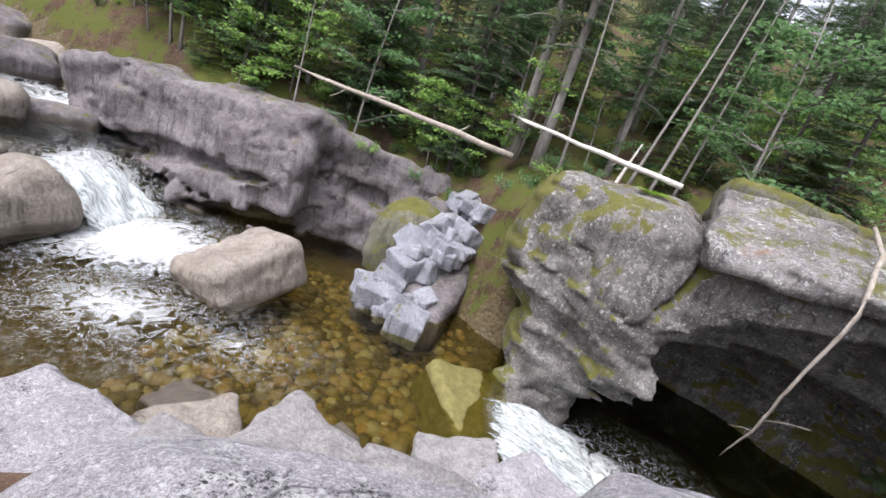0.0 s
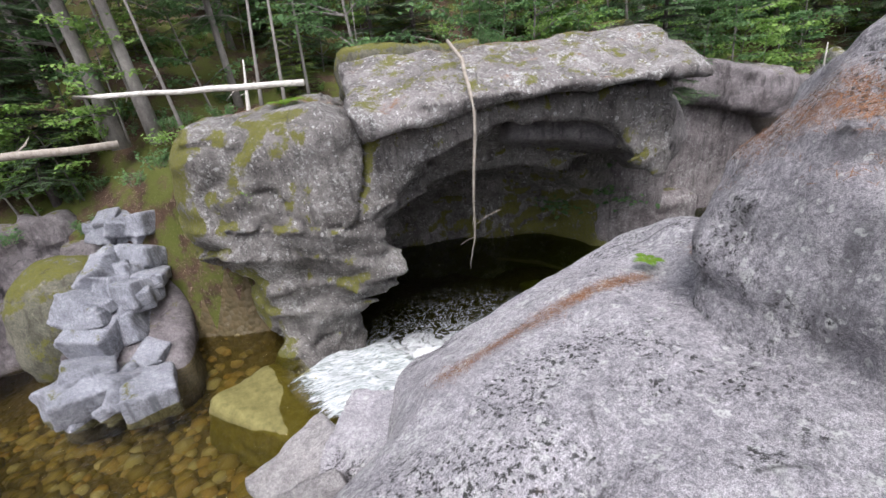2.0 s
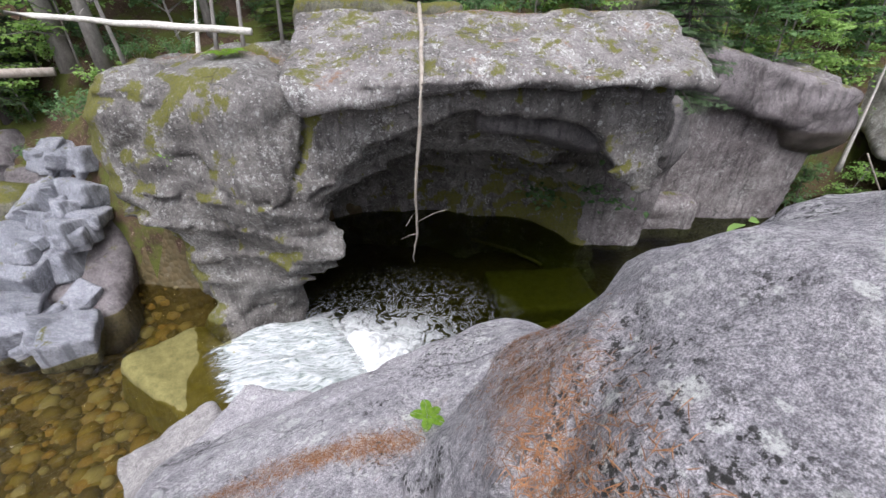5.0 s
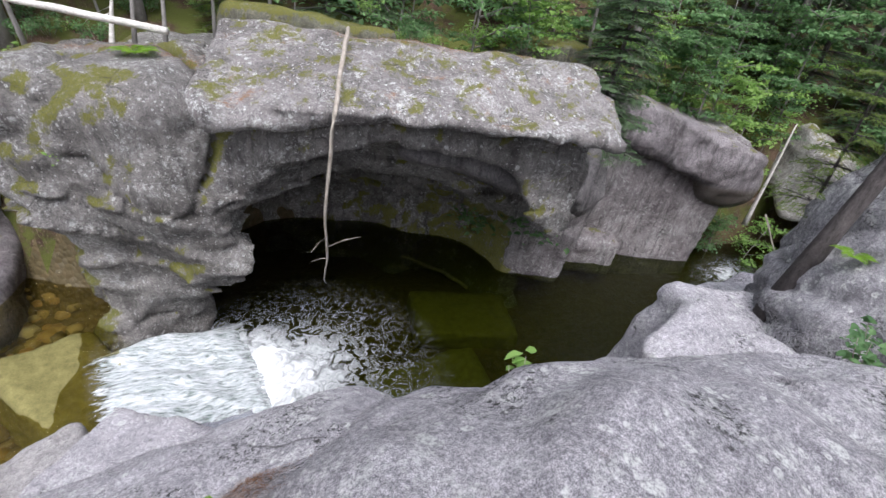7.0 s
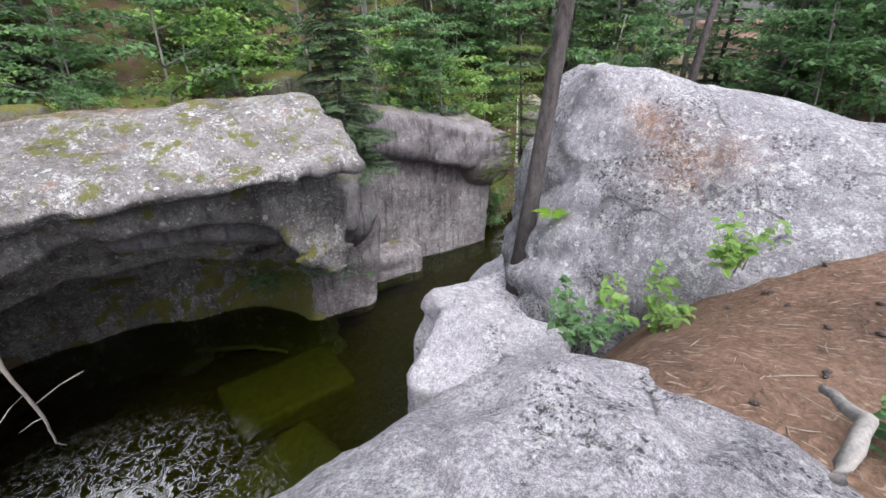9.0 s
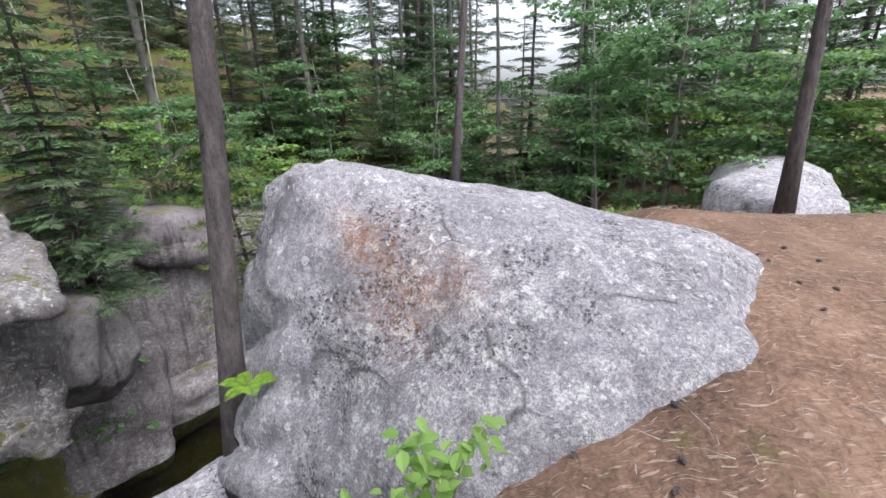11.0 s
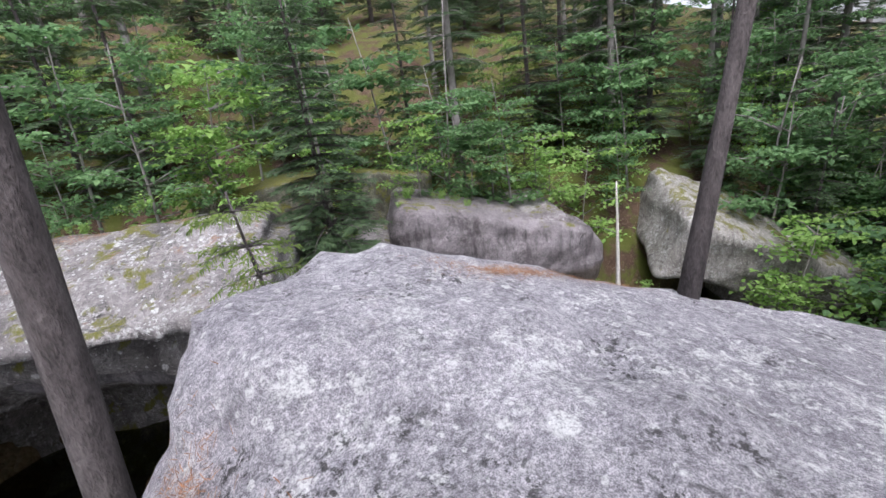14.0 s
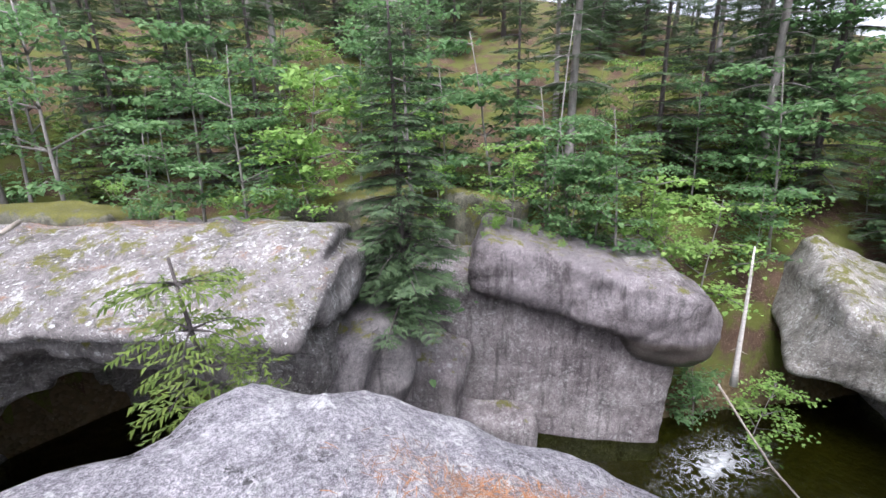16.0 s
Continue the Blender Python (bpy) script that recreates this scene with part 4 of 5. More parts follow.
# split grey blocks of the rubble fan
for k in range(46):
    t = rng.random()
    x = -0.9 + 1.5 * t + rng.uniform(-0.75, 0.75) * (0.5 + 0.5 * (1 - t))
    y = 8.8 + 3.2 * t + rng.uniform(-0.4, 0.4)
    z = 0.55 + 2.9 * t ** 1.2 + rng.uniform(-0.05, 0.2)
    r = rng.choice((0.16, 0.22, 0.3, 0.4, 0.5, 0.42)) * (1.1 - 0.3 * t)
    h = (r, r * rng.uniform(0.6, 1.0), r * rng.uniform(0.4, 0.8))
    tr = (rng.uniform(-25, 25), rng.uniform(-25, 25), rng.uniform(0, 180))
    rock("split_stone", lambda g: box(g, (x, y, z), h, tr, 0.02), (x - r * 1.9, y - r * 1.9, z - r * 1.9), (x + r * 1.9, y + r * 1.9, z + r * 1.9), r * 0.14, M_BLUE,
         "sharp-edged blue-grey split stone on the rubble fan", "stone", "split stones in the rubble fan", rough=(0.05 * r, 2.0), fine=(0.02 * r, 8.0))
rock("rubble_fan", lambda g: box(g, (-0.1, 11.2, 1.0), (1.2, 2.3, 0.9), (40, 0, -18), 0.3), (-2.6, 8.0, -1.0), (2.4, 14, 4.2), 0.14, M_CLIFF,
     "packed dark rubble under the loose split stones", "rubble")

# pebbles in the shallows, joined
pb = Bag()
for k in range(1500):
    x, y = rng.uniform(-4.5, 1.6), rng.uniform(5.0, 11.2)
    if y > np.interp(x, FAR_X, FAR_Y) + 0.2 or y < np.interp(x, NEAR_X, NEAR_Y):
        continue
    r = rng.uniform(0.05, 0.17) * rng.uniform(0.6, 1.3)
    c = Vector((x, y, height(x, y) + r * 0.25)) * S
    a0 = rng.uniform(0, 6.28)
    ring = lambda rr, zz: [c + Vector((math.cos(a0 + q * 1.047) * rr * S * rng.uniform(0.8, 1.15), math.sin(a0 + q * 1.047) * rr * S * rng.uniform(0.7, 1.1), zz * S)) for q in range(6)]
    vs = ring(r, -r * 0.3) + ring(r * 0.9, r * 0.2) + [c + Vector((0, 0, r * 0.42 * S))]
    fs = [(q, (q + 1) % 6, 6 + (q + 1) % 6, 6 + q) for q in range(6)] + [(6 + q, 6 + (q + 1) % 6, 12) for q in range(6)]
    pb.add([tuple(v) for v in vs], fs)


def pebble_mat():
    m, nt, out = mat("pebbles")
    geo = nt.nodes.new("ShaderNodeNewGeometry")
    col = ramp(nt, geo.outputs["Random Per Island"], [(0.0, (0.10, 0.08, 0.035)), (0.4, (0.24, 0.19, 0.08)), (0.7, (0.30, 0.19, 0.08)), (0.9, (0.30, 0.27, 0.2)), (1.0, (0.45, 0.40, 0.33))])
    n = noise_tex(nt, coords(nt), 20.0, 4, 0.6)
    finish(nt, out, mix(nt, calc(nt, "MULTIPLY", n, 0.5), col, (0.09, 0.07, 0.03)), 0.6, [(n, 0.01)])
    return m


thing("pebbles", pb.mesh("pebbles", pebble_mat()), "amber and brown pebbles under shallow water", "pebbles", kind="stuff")

# ---------------------------------------------------------------- near bank rocks


def walk_field(g):
    f = box(g, (1.7, -0.6, 2.9), (2.9, 2.3, 1.75), (-9, -3, 6), 0.7)
    f = join(f, box(g, (2.9, 0.6, 2.7), (1.6, 1.5, 1.7), (-13, -5, -8), 0.5), 0.4)
    return f


rock("near_boulder", walk_field, (-2.4, -4.0, 0.0), (5.8, 3.8, 5.9), 0.07, M_NEAR, "pale lichen-spotted granite boulder sloping to the stream", rough=(0.05, 0.9))


def crest_field(g):
    f = ball(g, (4.6, -0.6, 3.7), (2.0, 1.35, 2.1), (0, -2, -12), 3.4)
    f = join(f, ball(g, (3.5, -0.1, 3.0), (1.4, 1.25, 2.5), (0, 8, 0), 2.6), 0.7)
    return carve(f, 0.925 * (g[0] - 2.25) - 0.38 * (g[1] - 0.35) - 0.05 * (g[2] - 4.7), 0.14)


rock("crest_boulder", crest_field, (1.8, -3.0, 0.4), (7.8, 2.6, 6.6), 0.065, M_NEAR, "rounded grey boulder crest with white lichen and rusty needles", rough=(0.05, 1.0))
rock("shore_block", lambda g: join(box(g, (7.75, 0.85, 3.3), (0.6, 0.55, 1.15), (6, 6, -30), 0.15), box(g, (7.1, 0.5, 3.3), (0.5, 0.6, 1.25), (0, -8, 5), 0.15), 0.06),
     (5.6, -0.9, 1.2), (9.2, 2.4, 5.2), 0.08, M_NEAR, "blocky lichen-covered rock at the pool's near edge", rough=(0.06, 1.2))


def dome_field(g):
    f = ball(g, (9.264, -0.475, 4.119), (0.971, 1.399, 3.014), (3.8, 6.5, 34.9), 2.8)
    f = join(f, ball(g, (9.634, -1.652, 3.369), (2.719, 1.907, 2.97), (-4.2, 3.9, -1.4), 2.6), 0.6)
    f = join(f, ball(g, (8.75, 0.05, 2.9), (1.15, 0.95, 2.75), (0, 0, 22), 2.6), 0.3)
    f = carve(f, 6.601 - 0.265 * (g[0] - 8.9) + 0.171 * (g[1] - 0.1) - g[2], 0.3)
    for k, off in enumerate((0.0, 0.4, 0.85, 1.3)):
        a, b, c = turned(*g, (8.3, 0.8, 4.2 + off), (0, 36 + 3 * k, 10))
        f = f + 0.07 * np.exp(-(c / 0.05) ** 2) * np.clip((g[1] + 0.1) / 0.5, 0, 1)
    return f


rock("dome_boulder", dome_field, (5.8, -4.2, 0.2), (14.2, 2.4, 7.1), 0.075, M_DOME, "great smooth grey dome of granite spotted with pale lichen", rough=(0.05, 0.8))
rock("bank_boulder", lambda g: ball(g, (10.2, 0.7, 1.4), (2.1, 1.4, 2.3), (0, 0, -10), 2.6), (7.4, -1.4, -1.2), (13, 3.0, 4.4), 0.14, M_NEAR,
     "steep grey rock face dropping into the pool")
rock("bank_boulder", lambda g: ball(g, (4.6, 0.7, 0.9), (3.2, 1.7, 2.4), (0, 0, -12), 2.6), (0.8, -1.6, -1.8), (8.6, 3.2, 3.8), 0.14, M_NEAR,
     "steep lichen-streaked rock below the crest")
rock("far_knoll", lambda g: ball(g, (14.0, -5.6, 5.2), (1.7, 0.9, 0.65), (0, 0, -20), 2.3), (10.8, -7.8, 2.6), (17.2, -3.4, 6.6), 0.14, M_NEAR,
     "low grey rock rising from the needle litter")
NEARS = [(-0.9, 3.7, 0.9, 0.85, M_PALE), (-2.3, 4.0, 0.55, 0.7, M_TAN), (-3.6, 3.0, 0.7, 1.0, M_NEAR), (-1.9, 2.6, 1.0, 0.9, M_PALE), (1.25, 4.6, 0.85, 0.75, M_PALE), (-2.9, 4.7, 0.5, 0.45, M_TAN),
         (0.6, 2.9, 1.5, 1.1, M_PALE), (-0.6, 4.9, 0.55, 0.35, M_TAN), (2.3, 4.1, 1.1, 0.8, M_NEAR), (3.2, 3.8, 0.9, 0.7, M_BLUE)]
for x, y, z, r, m in NEARS:
    h = (r * rng.uniform(0.8, 1.1), r * rng.uniform(0.7, 1.0), r * rng.uniform(0.5, 0.75))
    t = (rng.uniform(-12, 12), rng.uniform(-12, 12), rng.uniform(0, 180))
    rock("shore_boulder", lambda g: box(g, (x, y, z), h, t, r * 0.09), (x - r * 2, y - r * 2, z - r * 2), (x + r * 2, y + r * 2, z + r * 2), r * 0.1, m,
         "angular pale granite boulder on the near shore", group="boulders on the near shore", rough=(0.08 * r, 1.2))

# ---------------------------------------------------------------- trees
KINDS = [
    spruce(11, 13.0, 0.15, (0.3, 0.2), M_BARK, M_NEEDLE, 0.1, 2.3),
    spruce(12, 10.0, 0.11, (0.2, -0.3), M_BARK, M_NEEDLE, 0.05, 2.1),
    spruce(13, 16.0, 0.19, (-0.3, 0.3), M_GREY, M_NEEDLE, 0.28, 2.4),
    spruce(14, 4.5, 0.05, (0.1, 0.1), M_BARK, M_YOUNG, 0.06, 1.3, blade=0.06),
]
BROAD = [
    leafy(21, 5.5, 0.05, (0.5, -0.6), M_GREY, M_LEAF, 1.9, 900, 0.2, 0.2),
    leafy(22, 7.5, 0.07, (0.4, 0.5), M_GREY, M_LEAF, 2.3, 1300, 0.2, 0.22),
    leafy(23, 4.0, 0.04, (-0.4, -0.5), M_GREY, M_LIGHT, 1.8, 800, 0.18, 0.2, "beech_tree"),
]
SHRUBS = [shrub(31, 0.9, 0.6, M_LIGHT, M_DEAD, 260, 0.1), shrub(32, 1.3, 0.8, M_LEAF, M_DEAD, 360, 0.11), shrub(33, 0.6, 0.35, M_LIGHT, M_DEAD, 140, 0.08)]
L_SPRUCE = "dark green spruce on the wooded hillside"
L_BROAD = "young maple with layered green leaves"
L_SHRUB = "leafy green shrub growing among the rocks"
used = set()


def bank(x, y):
    """Where a plant of the far bank roots: on the ground or on the arch rock's top; None under the rock or in the stream."""
    back = (x - 2) * 0.447 + (y - 8) * 0.894
    if 0.5 < x < 13.5 and back < 4.6:
        return 4.95 if back > 2.6 else None
    return height(x, y) - 0.04




def plant(src, x, y, z, turn, scale, label, category, group, tilt=(0, 0)):
    m = pose(x * S, y * S, z * S, tilt[0], tilt[1], turn) @ Matrix.Scale(scale, 4)
    if src.name not in used:
        used.add(src.name)
        ob = src
        ob.matrix_basis = m
    else:
        ob = copy_thing(src, m)
        ob.matrix_basis = m
    return tagged(ob, label, category, group)


rng = random.Random(8)
for k in range(160):
    x = rng.uniform(-34, 36)
    yf = float(np.interp(x, FAR_X, FAR_Y))
    y = yf + 2.3 + 26 * rng.random() ** 1.7
    if (x > 14 and y < yf + 3.2) or bank(x, y) is None:
        continue
    src = KINDS[rng.choice((0, 0, 1, 1, 2, 2))]
    plant(src, x, y, bank(x, y), rng.uniform(0, 360), rng.uniform(0.75, 1.25), L_SPRUCE, "spruce tree", "spruces of the far wood")
for k in range(130):
    x = rng.uniform(-26, 32)
    yf = float(np.interp(x, FAR_X, FAR_Y))
    y = yf + 1.5 + 8 * rng.random() ** 1.3
    src = rng.choice(BROAD + [KINDS[3]])
    if bank(x, y) is None:
        continue
    lab, cat = (("small yellow-green spruce sapling on the bank", "spruce tree") if src is KINDS[3] else (L_BROAD, "broadleaf tree"))
    plant(src, x, y, bank(x, y), rng.uniform(0, 360), rng.uniform(0.7, 1.1), lab, cat, "young trees of the far bank")
for k in range(150):
    x = rng.uniform(-16, 24)
    yf = float(np.interp(x, FAR_X, FAR_Y))
    y = yf + 1.3 + 6 * rng.random()
    if bank(x, y) is None:
        continue
    plant(rng.choice(SHRUBS), x, y, bank(x, y), rng.uniform(0, 360), rng.uniform(0.7, 1.2), L_SHRUB, "shrub", "shrubs of the far bank")
for k in range(22):
    a = rng.uniform(-28, 30)
    x, y = a, rng.uniform(-34, -9)
    if -10 < x < 18 and y > -14:
        continue
    plant(KINDS[rng.choice((0, 1, 2))], x, y, height(x, y) - 0.05, rng.uniform(0, 360), rng.uniform(0.8, 1.2), "tall spruce of the wood behind the near bank", "spruce tree",
          "spruces of the near wood")
for x, y in ((26, 4), (29, 2.5), (31, 6), (35, 4), (38, -3), (28, -15), (33, -13), (38, -9), (25, -17), (17, -14), (15, -17), (40, 3), (20, -16), (27, 8), (21, -8.5), (20, -6), (23, -3.5), (25, -8), (27, -1), (30, -5), (18.5, -9.5), (29, -11), (33, -2), (24, 0.8), (34, -8), (36, 1), (22, -12)):
    plant(KINDS[rng.choice((0, 1, 2, 2))], x, y, height(x, y) - 0.05, rng.uniform(0, 360), rng.uniform(0.9, 1.3), "tall spruce downstream of the granite dome", "spruce tree", "spruces downstream")
for k in range(46):
    x, y = rng.uniform(22, 36), rng.uniform(-9, 7)
    plant(BROAD[k % 3], x, y, height(x, y) - 0.03, rng.uniform(0, 360), rng.uniform(1.1, 1.7), "bright green young trees beyond the dome", "broadleaf tree", "young trees beyond the dome")
for k in range(38):
    x = rng.uniform(-16, 36)
    y = float(np.interp(x, FAR_X, FAR_Y)) + rng.uniform(20, 44)
    plant(KINDS[rng.choice((0, 2))], x, y, height(x, y) - 0.05, rng.uniform(0, 360), rng.uniform(1.0, 1.5), L_SPRUCE, "spruce tree", "spruces of the far wood")
for k in range(26):
    x, y = rng.uniform(30, 52), rng.uniform(-24, 14)
    plant(KINDS[rng.choice((0, 2, 2))], x, y, height(x, y) - 0.05, rng.uniform(0, 360), rng.uniform(1.2, 1.8), "tall spruce downstream of the granite dome", "spruce tree", "spruces downstream")
for x, y in ((15.5, -6.5), (20, -8), (23, -8), (26, -5.5), (25, -2), (27, 2), (17, -8), (21, 0.5), (28, -8), (15, -9), (30, 0), (17.5, -3.5), (19, -5.2), (16.4, -4.8), (21.4, -2.2), (22.5, -5.5), (18.2, -1.6), (24, -4.4)):
    plant(rng.choice(BROAD), x, y, height(x, y) - 0.03, rng.uniform(0, 360), rng.uniform(0.9, 1.4), "bright green young trees beyond the dome", "broadleaf tree", "young trees beyond the dome")

for k, (x, y, sc) in enumerate(((8.6, 9.4, 1.1), (10.6, 8.2, 1.2), (12.6, 7.9, 1.25), (14.2, 9.2, 1.2), (17.2, 6.8, 1.15), (18.6, 6.4, 1.2), (6.2, 10.2, 1.0), (19.8, 5.6, 1.1), (16.0, 9.4, 1.4), (-1.0, 13.6, 1.0), (-4.0, 13.8, 1.1),
                                (1.2, 12.6, 0.9), (18.2, 5.2, 0.7), (-7.5, 13.8, 1.2), (-10.5, 14.6, 1.2))):
    plant(BROAD[(0, 2, 1, 2)[k % 4]], x, y, bank(x, y) or 4.9, 70 * k, sc, L_BROAD, "broadleaf tree", "young trees of the far bank")

for k in range(34):
    x, y = rng.uniform(13.5, 27), rng.uniform(-10, 0.5)
    if y > -2.2 and x < 19:
        continue
    plant(BROAD[(2, 0, 2, 1)[k % 4]], x, y, height(x, y) - 0.03, rng.uniform(0, 360), rng.uniform(0.7, 1.2), "bright green young trees beyond the dome", "broadleaf tree", "young trees beyond the dome")
for k in range(50):
    x, y = rng.uniform(12.5, 22), rng.uniform(-8, 0.0)
    if y > -2.2 and x < 19:
        continue
    plant(rng.choice(SHRUBS), x, y, height(x, y) - 0.02, rng.uniform(0, 360), rng.uniform(0.8, 1.5), L_SHRUB, "shrub", "shrubs beyond the dome")
for k in range(34):
    x = rng.uniform(-30, -8)
    y = float(np.interp(x, FAR_X, FAR_Y)) + rng.uniform(1.2, 3.5)
    plant(BROAD[k % 3], x, y, height(x, y) - 0.03, rng.uniform(0, 360), rng.uniform(0.8, 1.3), L_BROAD, "broadleaf tree", "young trees of the far bank")


def lone_trunk(name, seed, x, y, z, height_m, radius, lean, bark, label, snags=6, wobble=0.05):
    r2 = random.Random(seed)
    root = new(name)
    me, pts, rad = trunk_mesh(r2, height_m, radius, lean, bark, wobble, 14, 0)
    part("trunk", me, root)
    for _ in range(snags):
        i = r2.randrange(2, len(pts) - 1)
        d = Vector((r2.uniform(-1, 1), r2.uniform(-1, 1), r2.uniform(-0.6, 0.1))).normalized()
        ln = r2.uniform(0.25, 0.9)
        b = Bag()
        b.add(*tube([pts[i], pts[i] + d * ln * 0.5 + rvec(r2) * 0.05, pts[i] + d * ln], [0.016, 0.011, 0.004], 5))
        part("branch", b.mesh("branch", bark), root)
    return put(root, x, y, z, 0, label, "tree trunk")


lone_trunk("pool_tree", 3, 8.1, 0.62, 4.5, 13.0, 0.125, (1.2, -0.8), M_BARK, "dark spruce trunk rooted in the crack of the dome")
lone_trunk("leaning_tree", 5, 10.66, -0.6, 5.85, 13.0, 0.066, (1.6, -0.9), M_BARK, "leaning dark spruce trunk on the dome's shoulder")
lone_trunk("bank_tree", 6, 6.12, -1.66, 5.45, 12.0, 0.18, (1.2, -0.9), M_GREY, "thick grey scaly trunk beside the needle path", 3)
lone_trunk("knoll_tree", 7, 12.4, -5.0, 5.4, 13.0, 0.15, (0.5, 0.2), M_BARK, "straight dark spruce trunk behind the needle path", 9)
lone_trunk("birch_snag", 8, 18.9, 3.9, 1.5, 4.6, 0.10, (0.1, 0.2), M_BIRCH, "broken white birch trunk on the gravel bank", 2)
for k, (x, y, dx, dy, hm) in enumerate(((2.1, 10.6, -0.5, -0.2, 7.0), (3.2, 10.0, 0.5, 0.3, 1.9), (3.6, 10.3, 1.4, 0.2, 9.0), (4.1, 10.2, 1.2, 0.4, 9.0), (1.6, 12.2, -0.2, 0.3, 8.0), (5.2, 11.4, 0.8, 0.2, 9.0),
                                        (-5.6, 12.6, 0.2, 0.3, 9.0), (7.0, 12.2, 0.8, 0.2, 9), (16.8, 8.2, 1.0, 0.3, 9))):
    lone_trunk("slim_trunk", 40 + k, x, y, bank(x, y) or 4.9, hm, 0.06 if hm > 3 else 0.09, (dx, dy), M_GREY if hm > 3 else M_BIRCH,
               "slim grey trunk rising from the far bank" if hm > 3 else "broken pale birch stub on the boulder top", 5)


def log(name, pts, radii, material, label, snags=0, seed=1):
    r2 = random.Random(seed)
    P = [P3(*p) for p in pts]
    b = Bag()
    fine, rr = [], []
    for i in range(len(P) - 1):
        for k in range(4):
            fine.append(P[i].lerp(P[i + 1], k / 4) + rvec(r2) * radii[i] * 0.35)
            rr.append((radii[i] + (radii[i + 1] - radii[i]) * k / 4) * r2.uniform(0.92, 1.08))
    fine.append(P[-1])
    rr.append(radii[-1])
    b.add(*tube(fine, rr, 9))
    c = P[0].copy()
    me = mesh_from(name, [tuple(Vector(v) - c) for v in b.v], b.f, material)
    ob = thing(name, me, label, "fallen log")
    ob.location = c
    for _ in range(snags):
        i = r2.randrange(2, len(fine) - 2)
        sb = Bag()
        p = fine[i] - c
        d = Vector((r2.uniform(-1, 1), r2.uniform(-1, 1), r2.uniform(-0.8, 0.6))).normalized()
        ln = r2.uniform(0.3, 0.9)
        sb.add(*tube([p, p + d * ln * 0.5 + rvec(r2) * 0.06, p + d * ln], [rr[i] * 0.4, rr[i] * 0.28, 0.006], 5))
        part("branch", sb.mesh("branch", material), ob)
    return ob


log("fallen_log", [(-5.4, 12.0, 5.3), (-2.2, 11.6, 5.15), (0.95, 11.1, 4.95)], [0.07, 0.10, 0.12], M_DEAD, "long bare grey log lying along the far bank", 6, 2)
log("birch_log", [(0.6, 11.6, 5.9), (2.2, 10.1, 5.75), (4.05, 8.6, 5.62)], [0.06, 0.08, 0.09], M_BIRCH, "peeling white birch log across the boulder top", 3, 3)
log("hanging_branch", [(6.5, 7.2, 6.0), (5.95, 6.2, 5.66), (5.5, 5.5, 4.9), (5.4, 5.6, 3.6), (5.5, 5.8, 2.6), (5.5, 6.0, 2.0), (5.6, 6.15, 1.75)], [0.05, 0.055, 0.045, 0.035, 0.028, 0.018, 0.006],
    M_DEAD, "thin bare branch hanging from the slab over the pool", 5, 4)
log("snag_branch", [(16.6, 3.0, 2.6), (17.2, 2.2, 1.2), (18.0, 1.6, 0.1)], [0.03, 0.03, 0.02], M_DEAD, "thin pale stick leaning down to the stream", 2, 5)
log("sunken_log", [(9.0, 8.9, -0.3), (9.9, 7.9, -0.5), (10.3, 7.2, -0.75)], [0.07, 0.08, 0.08], M_DEAD, "dark waterlogged stick under the pool surface", 0, 6)
log("path_root", [(5.4, -0.95, 5.93), (5.6, -1.05, 5.97), (5.75, -1.0, 5.92)], [0.03, 0.035, 0.02], M_GREY, "grey weathered root on the needle path", 0, 7)

# ---------------------------------------------------------------- small plants
def surface_of(*names):
    """One search tree over the tops of the named rocks."""
    vs, fs = [], []
    for ob in bpy.data.objects:
        if ob.type == "MESH" and ob.name.split(".")[0] in names:
            n0 = len(vs)
            vs += [ob.matrix_basis @ v.co for v in ob.data.vertices]
            fs += [[n0 + i for i in p.vertices] for p in ob.data.polygons]
    return BVHTree.FromPolygons(vs, fs)


put(fern(51, 9, 0.55, M_FERN), 3.55, 8.5, 5.3, 0, "bright green fern on the boulder top", "fern")
put(fern(52, 6, 0.28, M_FERN), 8.0, 0.32, 5.35, 30, "small bright fern in the dome's crack", "fern")
put(fern(53, 5, 0.14, M_FERN), 3.1, 1.35, 4.5, 70, "tiny fern growing from a crack", "fern")
put(shrub(54, 0.35, 0.3, M_LIGHT, M_DEAD, 26, 0.14, "seedling"), 4.5, 0.78, 5.25, 0, "bright green seedling at the boulder's edge", "seedling")
for k, (x, y, z, w) in enumerate(((7.0, -0.55, 5.15, 1.0), (6.75, -0.2, 5.1, 0.9), (7.1, -0.95, 5.6, 0.7), (5.75, -1.35, 5.6, 0.8), (6.0, -1.7, 5.6, 0.7), (1.3, 9.3, 4.6, 1.2), (1.7, 9.9, 4.9, 1.3), (0.9, 10.4, 4.2, 0.9),
                                  (2.3, 7.75, 3.9, 0.35), (8.2, 7.9, 5.9, 1.2), (9.2, 7.3, 5.9, 1.0), (10.2, 6.8, 5.8, 1.0), (7.4, 8.4, 6.1, 0.9), (-1.5, 12.0, 3.4, 1.2), (-3.0, 12.2, 3.7, 1.4), (-4.5, 12.1, 3.9, 1.5))):
    put(shrub(60 + k, w, 0.45, M_LIGHT if k % 2 == 0 else M_LEAF, M_DEAD, int(200 * w), 0.1), x, y, z, 40 * k, L_SHRUB, "shrub", "shrubs among the rocks")
sap = spruce(71, 2.6, 0.035, (-0.25, 0.1), M_BARK, M_YOUNG, 0.25, 0.62, name="spruce_sapling", dense=0.5, blade=0.028)
put(sap, 9.25, 0.95, 5.05, 0, "small yellow-green spruce sapling over the pool edge", "spruce sapling")
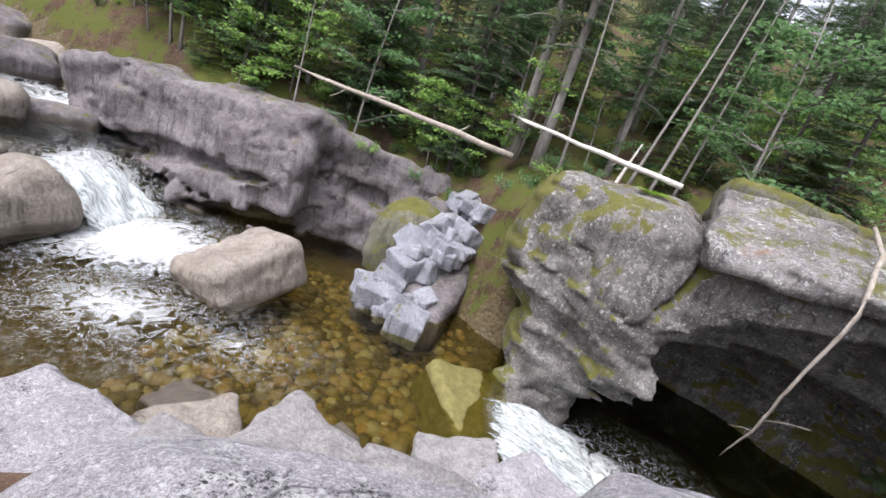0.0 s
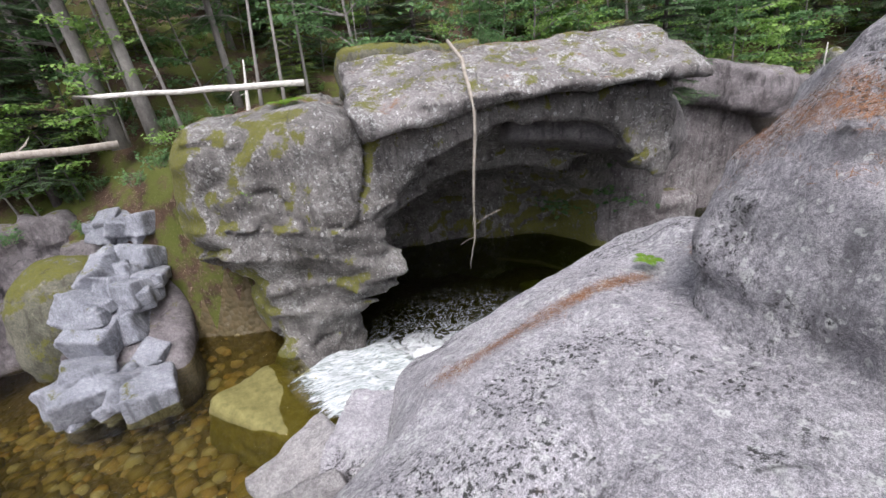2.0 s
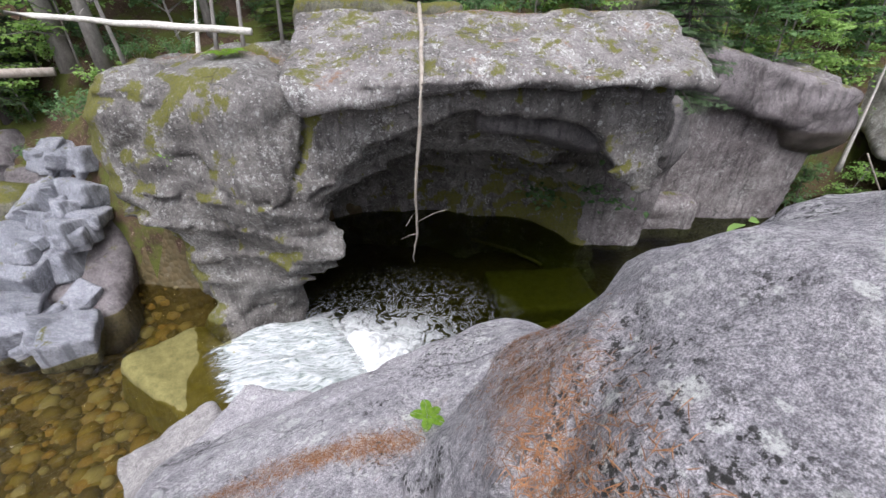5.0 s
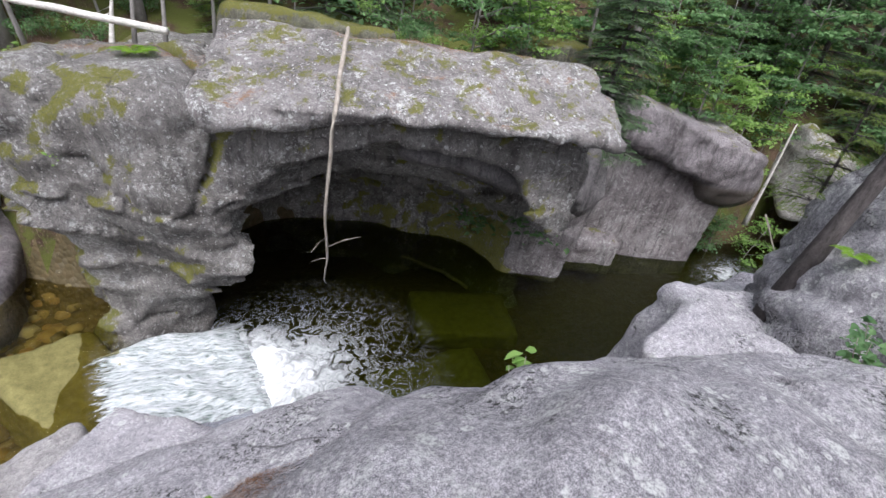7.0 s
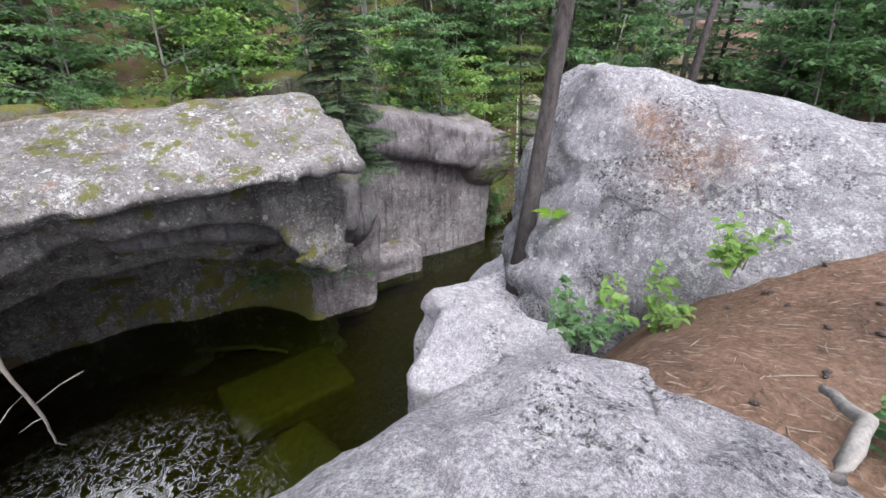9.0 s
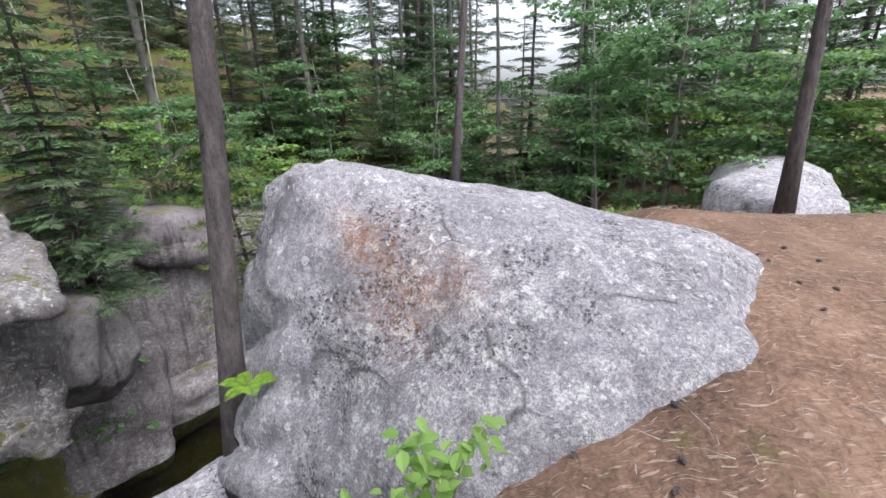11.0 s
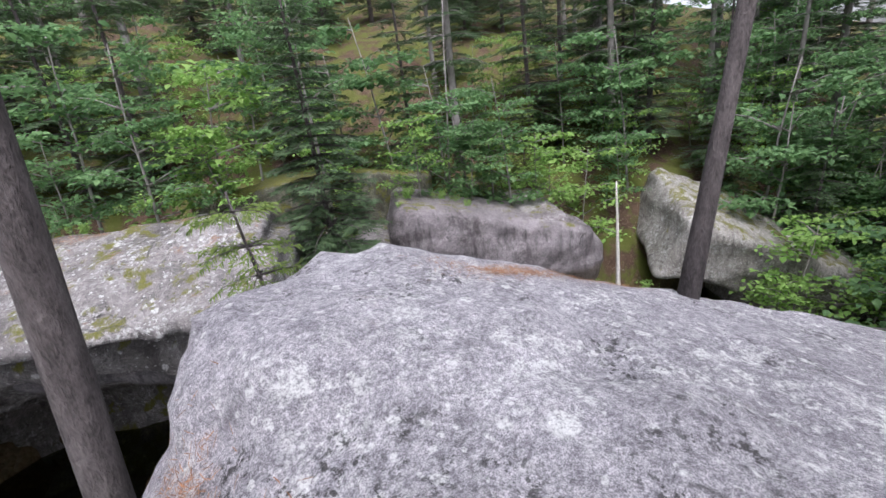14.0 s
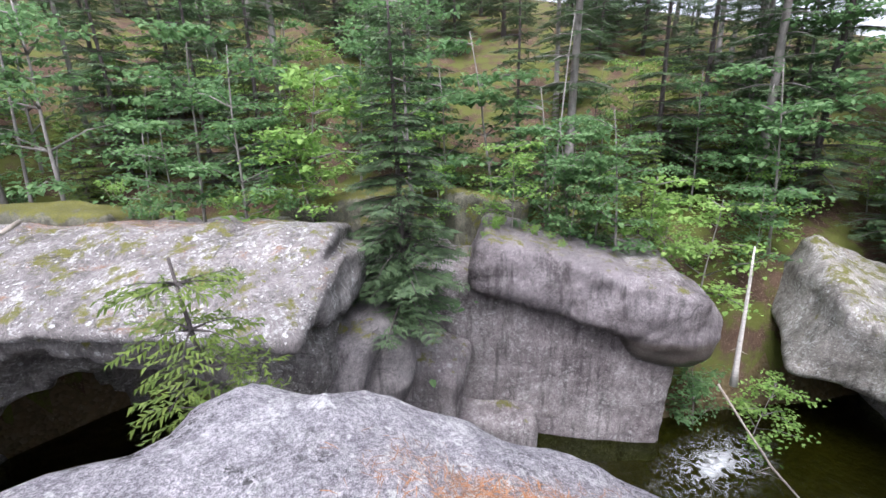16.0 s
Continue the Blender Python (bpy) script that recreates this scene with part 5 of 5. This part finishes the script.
rock_tops = surface_of("slab_boulder", "bulging_boulder", "hill_boulder", "arch_boulder", "ground", "cliff_wall")
for k, (x, y, sc) in enumerate(((15.0, 7.2, 0.75), (16.0, 6.4, 0.6), (17.0, 5.9, 0.65), (17.8, 5.3, 0.5), (18.6, 4.4, 0.6), (9.4, 7.6, 0.7), (10.6, 7.0, 0.8), (8.2, 8.3, 0.65), (12.4, 6.9, 0.8), (19.4, 3.6, 0.7))):
    hit = rock_tops.ray_cast(Vector((x * S, y * S, 30.0)), Vector((0, 0, -1)))
    plant(BROAD[(2, 0, 1)[k % 3]], x, y, hit[0].z / S - 0.03, 50 * k, sc, "young leafy tree rooted among the far bank rocks", "broadleaf tree", "young trees of the far bank")
for k in range(26):
    x, y = rng.uniform(7.0, 18.5), rng.uniform(4.8, 8.6)
    hit = rock_tops.ray_cast(Vector((x * S, y * S, 30.0)), Vector((0, 0, -1)))
    if hit[0].z < 5.4 or hit[1].z < 0.6 or (x - 7.5) * 0.454 + (y - 6.6) * 0.891 < 0.7:
        continue
    plant(SHRUBS[k % 3], x, y, hit[0].z / S - 0.02, 47 * k, rng.uniform(0.5, 0.9), L_SHRUB, "shrub", "shrubs among the rocks")
big = spruce(72, 7.0, 0.09, (-0.2, -0.2), M_BARK, M_NEEDLE, 0.02, 1.7, name="spruce_tree", dense=1.2)
put(big, 11.7, 5.6, 4.3, 0, "dense dark spruce standing in the cleft beside the slab", "spruce tree")

# ---------------------------------------------------------------- litter on the near bank
rng = random.Random(15)
twigs = Bag()
for k in range(1500):
    x, y = rng.uniform(5.6, 13), rng.uniform(-5.5, -0.7)
    z = height(x, y) + 0.012
    a = rng.uniform(0, 6.28)
    ln = rng.choice((0.05, 0.07, 0.1, 0.12, 0.2, 0.3)) * rng.uniform(0.6, 1.2)
    d = Vector((math.cos(a), math.sin(a), rng.uniform(-0.08, 0.12)))
    p = P3(x, y, z)
    twigs.add(*tube([p, p + d * ln * 0.5 + rvec(rng, 0.3) * 0.01, p + d * ln], [0.004, 0.0035, 0.002], 4))
thing("twig_litter", twigs.mesh("twig_litter", M_DEAD), "thin pale twigs scattered over the needle litter", "twigs", kind="stuff")


def cone(name="spruce_cone"):
    b = Bag()
    n = 7
    pts = [Vector((0.06 * i / n - 0.03, 0, 0.012)) for i in range(n + 1)]
    b.add(*tube(pts, [0.004, 0.011, 0.014, 0.015, 0.014, 0.012, 0.009, 0.003], 8))
    return thing(name, b.mesh(name, M_BARK), "small brown spruce cone lying on the needles", "cone", "cones on the needle path")


first = cone()
for k in range(60):
    x, y = rng.uniform(5.6, 9), rng.uniform(-3.2, -0.8)
    m = pose(x * S, y * S, height(x, y) * S, rng.uniform(-15, 15), 0, rng.uniform(0, 360))
    if k == 0:
        first.matrix_basis = m
    else:
        copy_thing(first, m)


# ---------------------------------------------------------------- rusty needles lying in the hollows of the rocks


M_RUST = leaf_mat("rusty_needles", (0.16, 0.075, 0.035), (0.46, 0.24, 0.12), 0.15)


def drift(tree, line, width, seed, label, count=5000):
    """Loose fallen needles strewn over the rock along a line of plan points, thickest on the line."""
    r2 = random.Random(seed)
    pts = [Vector((x * S, y * S, 0)) for x, y in line]
    bag = Bag()
    for _ in range(count):
        i = r2.randrange(len(pts) - 1)
        c = pts[i].lerp(pts[i + 1], r2.random())
        w = width * S * (0.35 + 0.65 * abs(vnoise(np.array([c.x * 2.3]), np.array([c.y * 2.3]), np.array([seed * 1.7]))[0]))
        x, y = c.x + r2.gauss(0, w), c.y + r2.gauss(0, w)
        hit = tree.ray_cast(Vector((x, y, 15.0)), Vector((0, 0, -1)))
        if hit[0] is None or hit[1].z < 0.35:
            continue
        n = hit[1]
        d = n.cross(rvec(r2)).normalized()
        side = n.cross(d) * r2.uniform(0.0011, 0.0018)
        p, ln = hit[0] + n * r2.uniform(0.003, 0.014), r2.uniform(0.035, 0.08)
        mid = p + d * ln * 0.5 + n * r2.uniform(0.0, 0.006)
        tip = p + d * ln + side * r2.uniform(-6, 6)
        bag.add([tuple(p - side), tuple(p + side), tuple(mid + side), tuple(mid - side), tuple(tip)], [(0, 1, 2, 3), (3, 2, 4)])
    thing("needle_drift", bag.mesh("needle_drift", M_RUST, False), label, "needle litter", kind="stuff")


near_top = surface_of("near_boulder", "crest_boulder")
dome_top = surface_of("dome_boulder")
drift(near_top, [(3.5, 1.15), (3.1, 0.75), (2.85, 0.35), (2.75, -0.1), (2.7, -0.8)], 0.1, 1, "rusty spruce needles lying in the cleft between boulders", 5000)
drift(near_top, [(1.6, 1.7), (2.4, 1.55), (3.0, 1.3)], 0.09, 2, "rusty needles and lichen crumbs on the boulder's brow", 2200)
drift(dome_top, [(8.1, -0.95), (8.2, -0.6), (8.45, -0.2)], 0.16, 4, "rusty needles and moss crumbs on the dome's flank", 2200)
drift(dome_top, [(9.6, 0.0), (10.0, -0.2), (10.6, -0.4)], 0.1, 5, "narrow band of rusty needles across the granite dome", 1300)
arch_top = surface_of("arch_boulder")
drift(arch_top, [(2.6, 9.6), (3.4, 9.0), (4.4, 8.4), (5.2, 8.6)], 0.3, 7, "brown fallen needles and leaf litter on the boulder's top", 6000)
slab_top = surface_of("slab_boulder")
drift(slab_top, [(6.4, 7.8), (8.0, 7.0), (9.8, 6.2)], 0.28, 8, "brown needle litter drifted over the back of the slab", 6000)
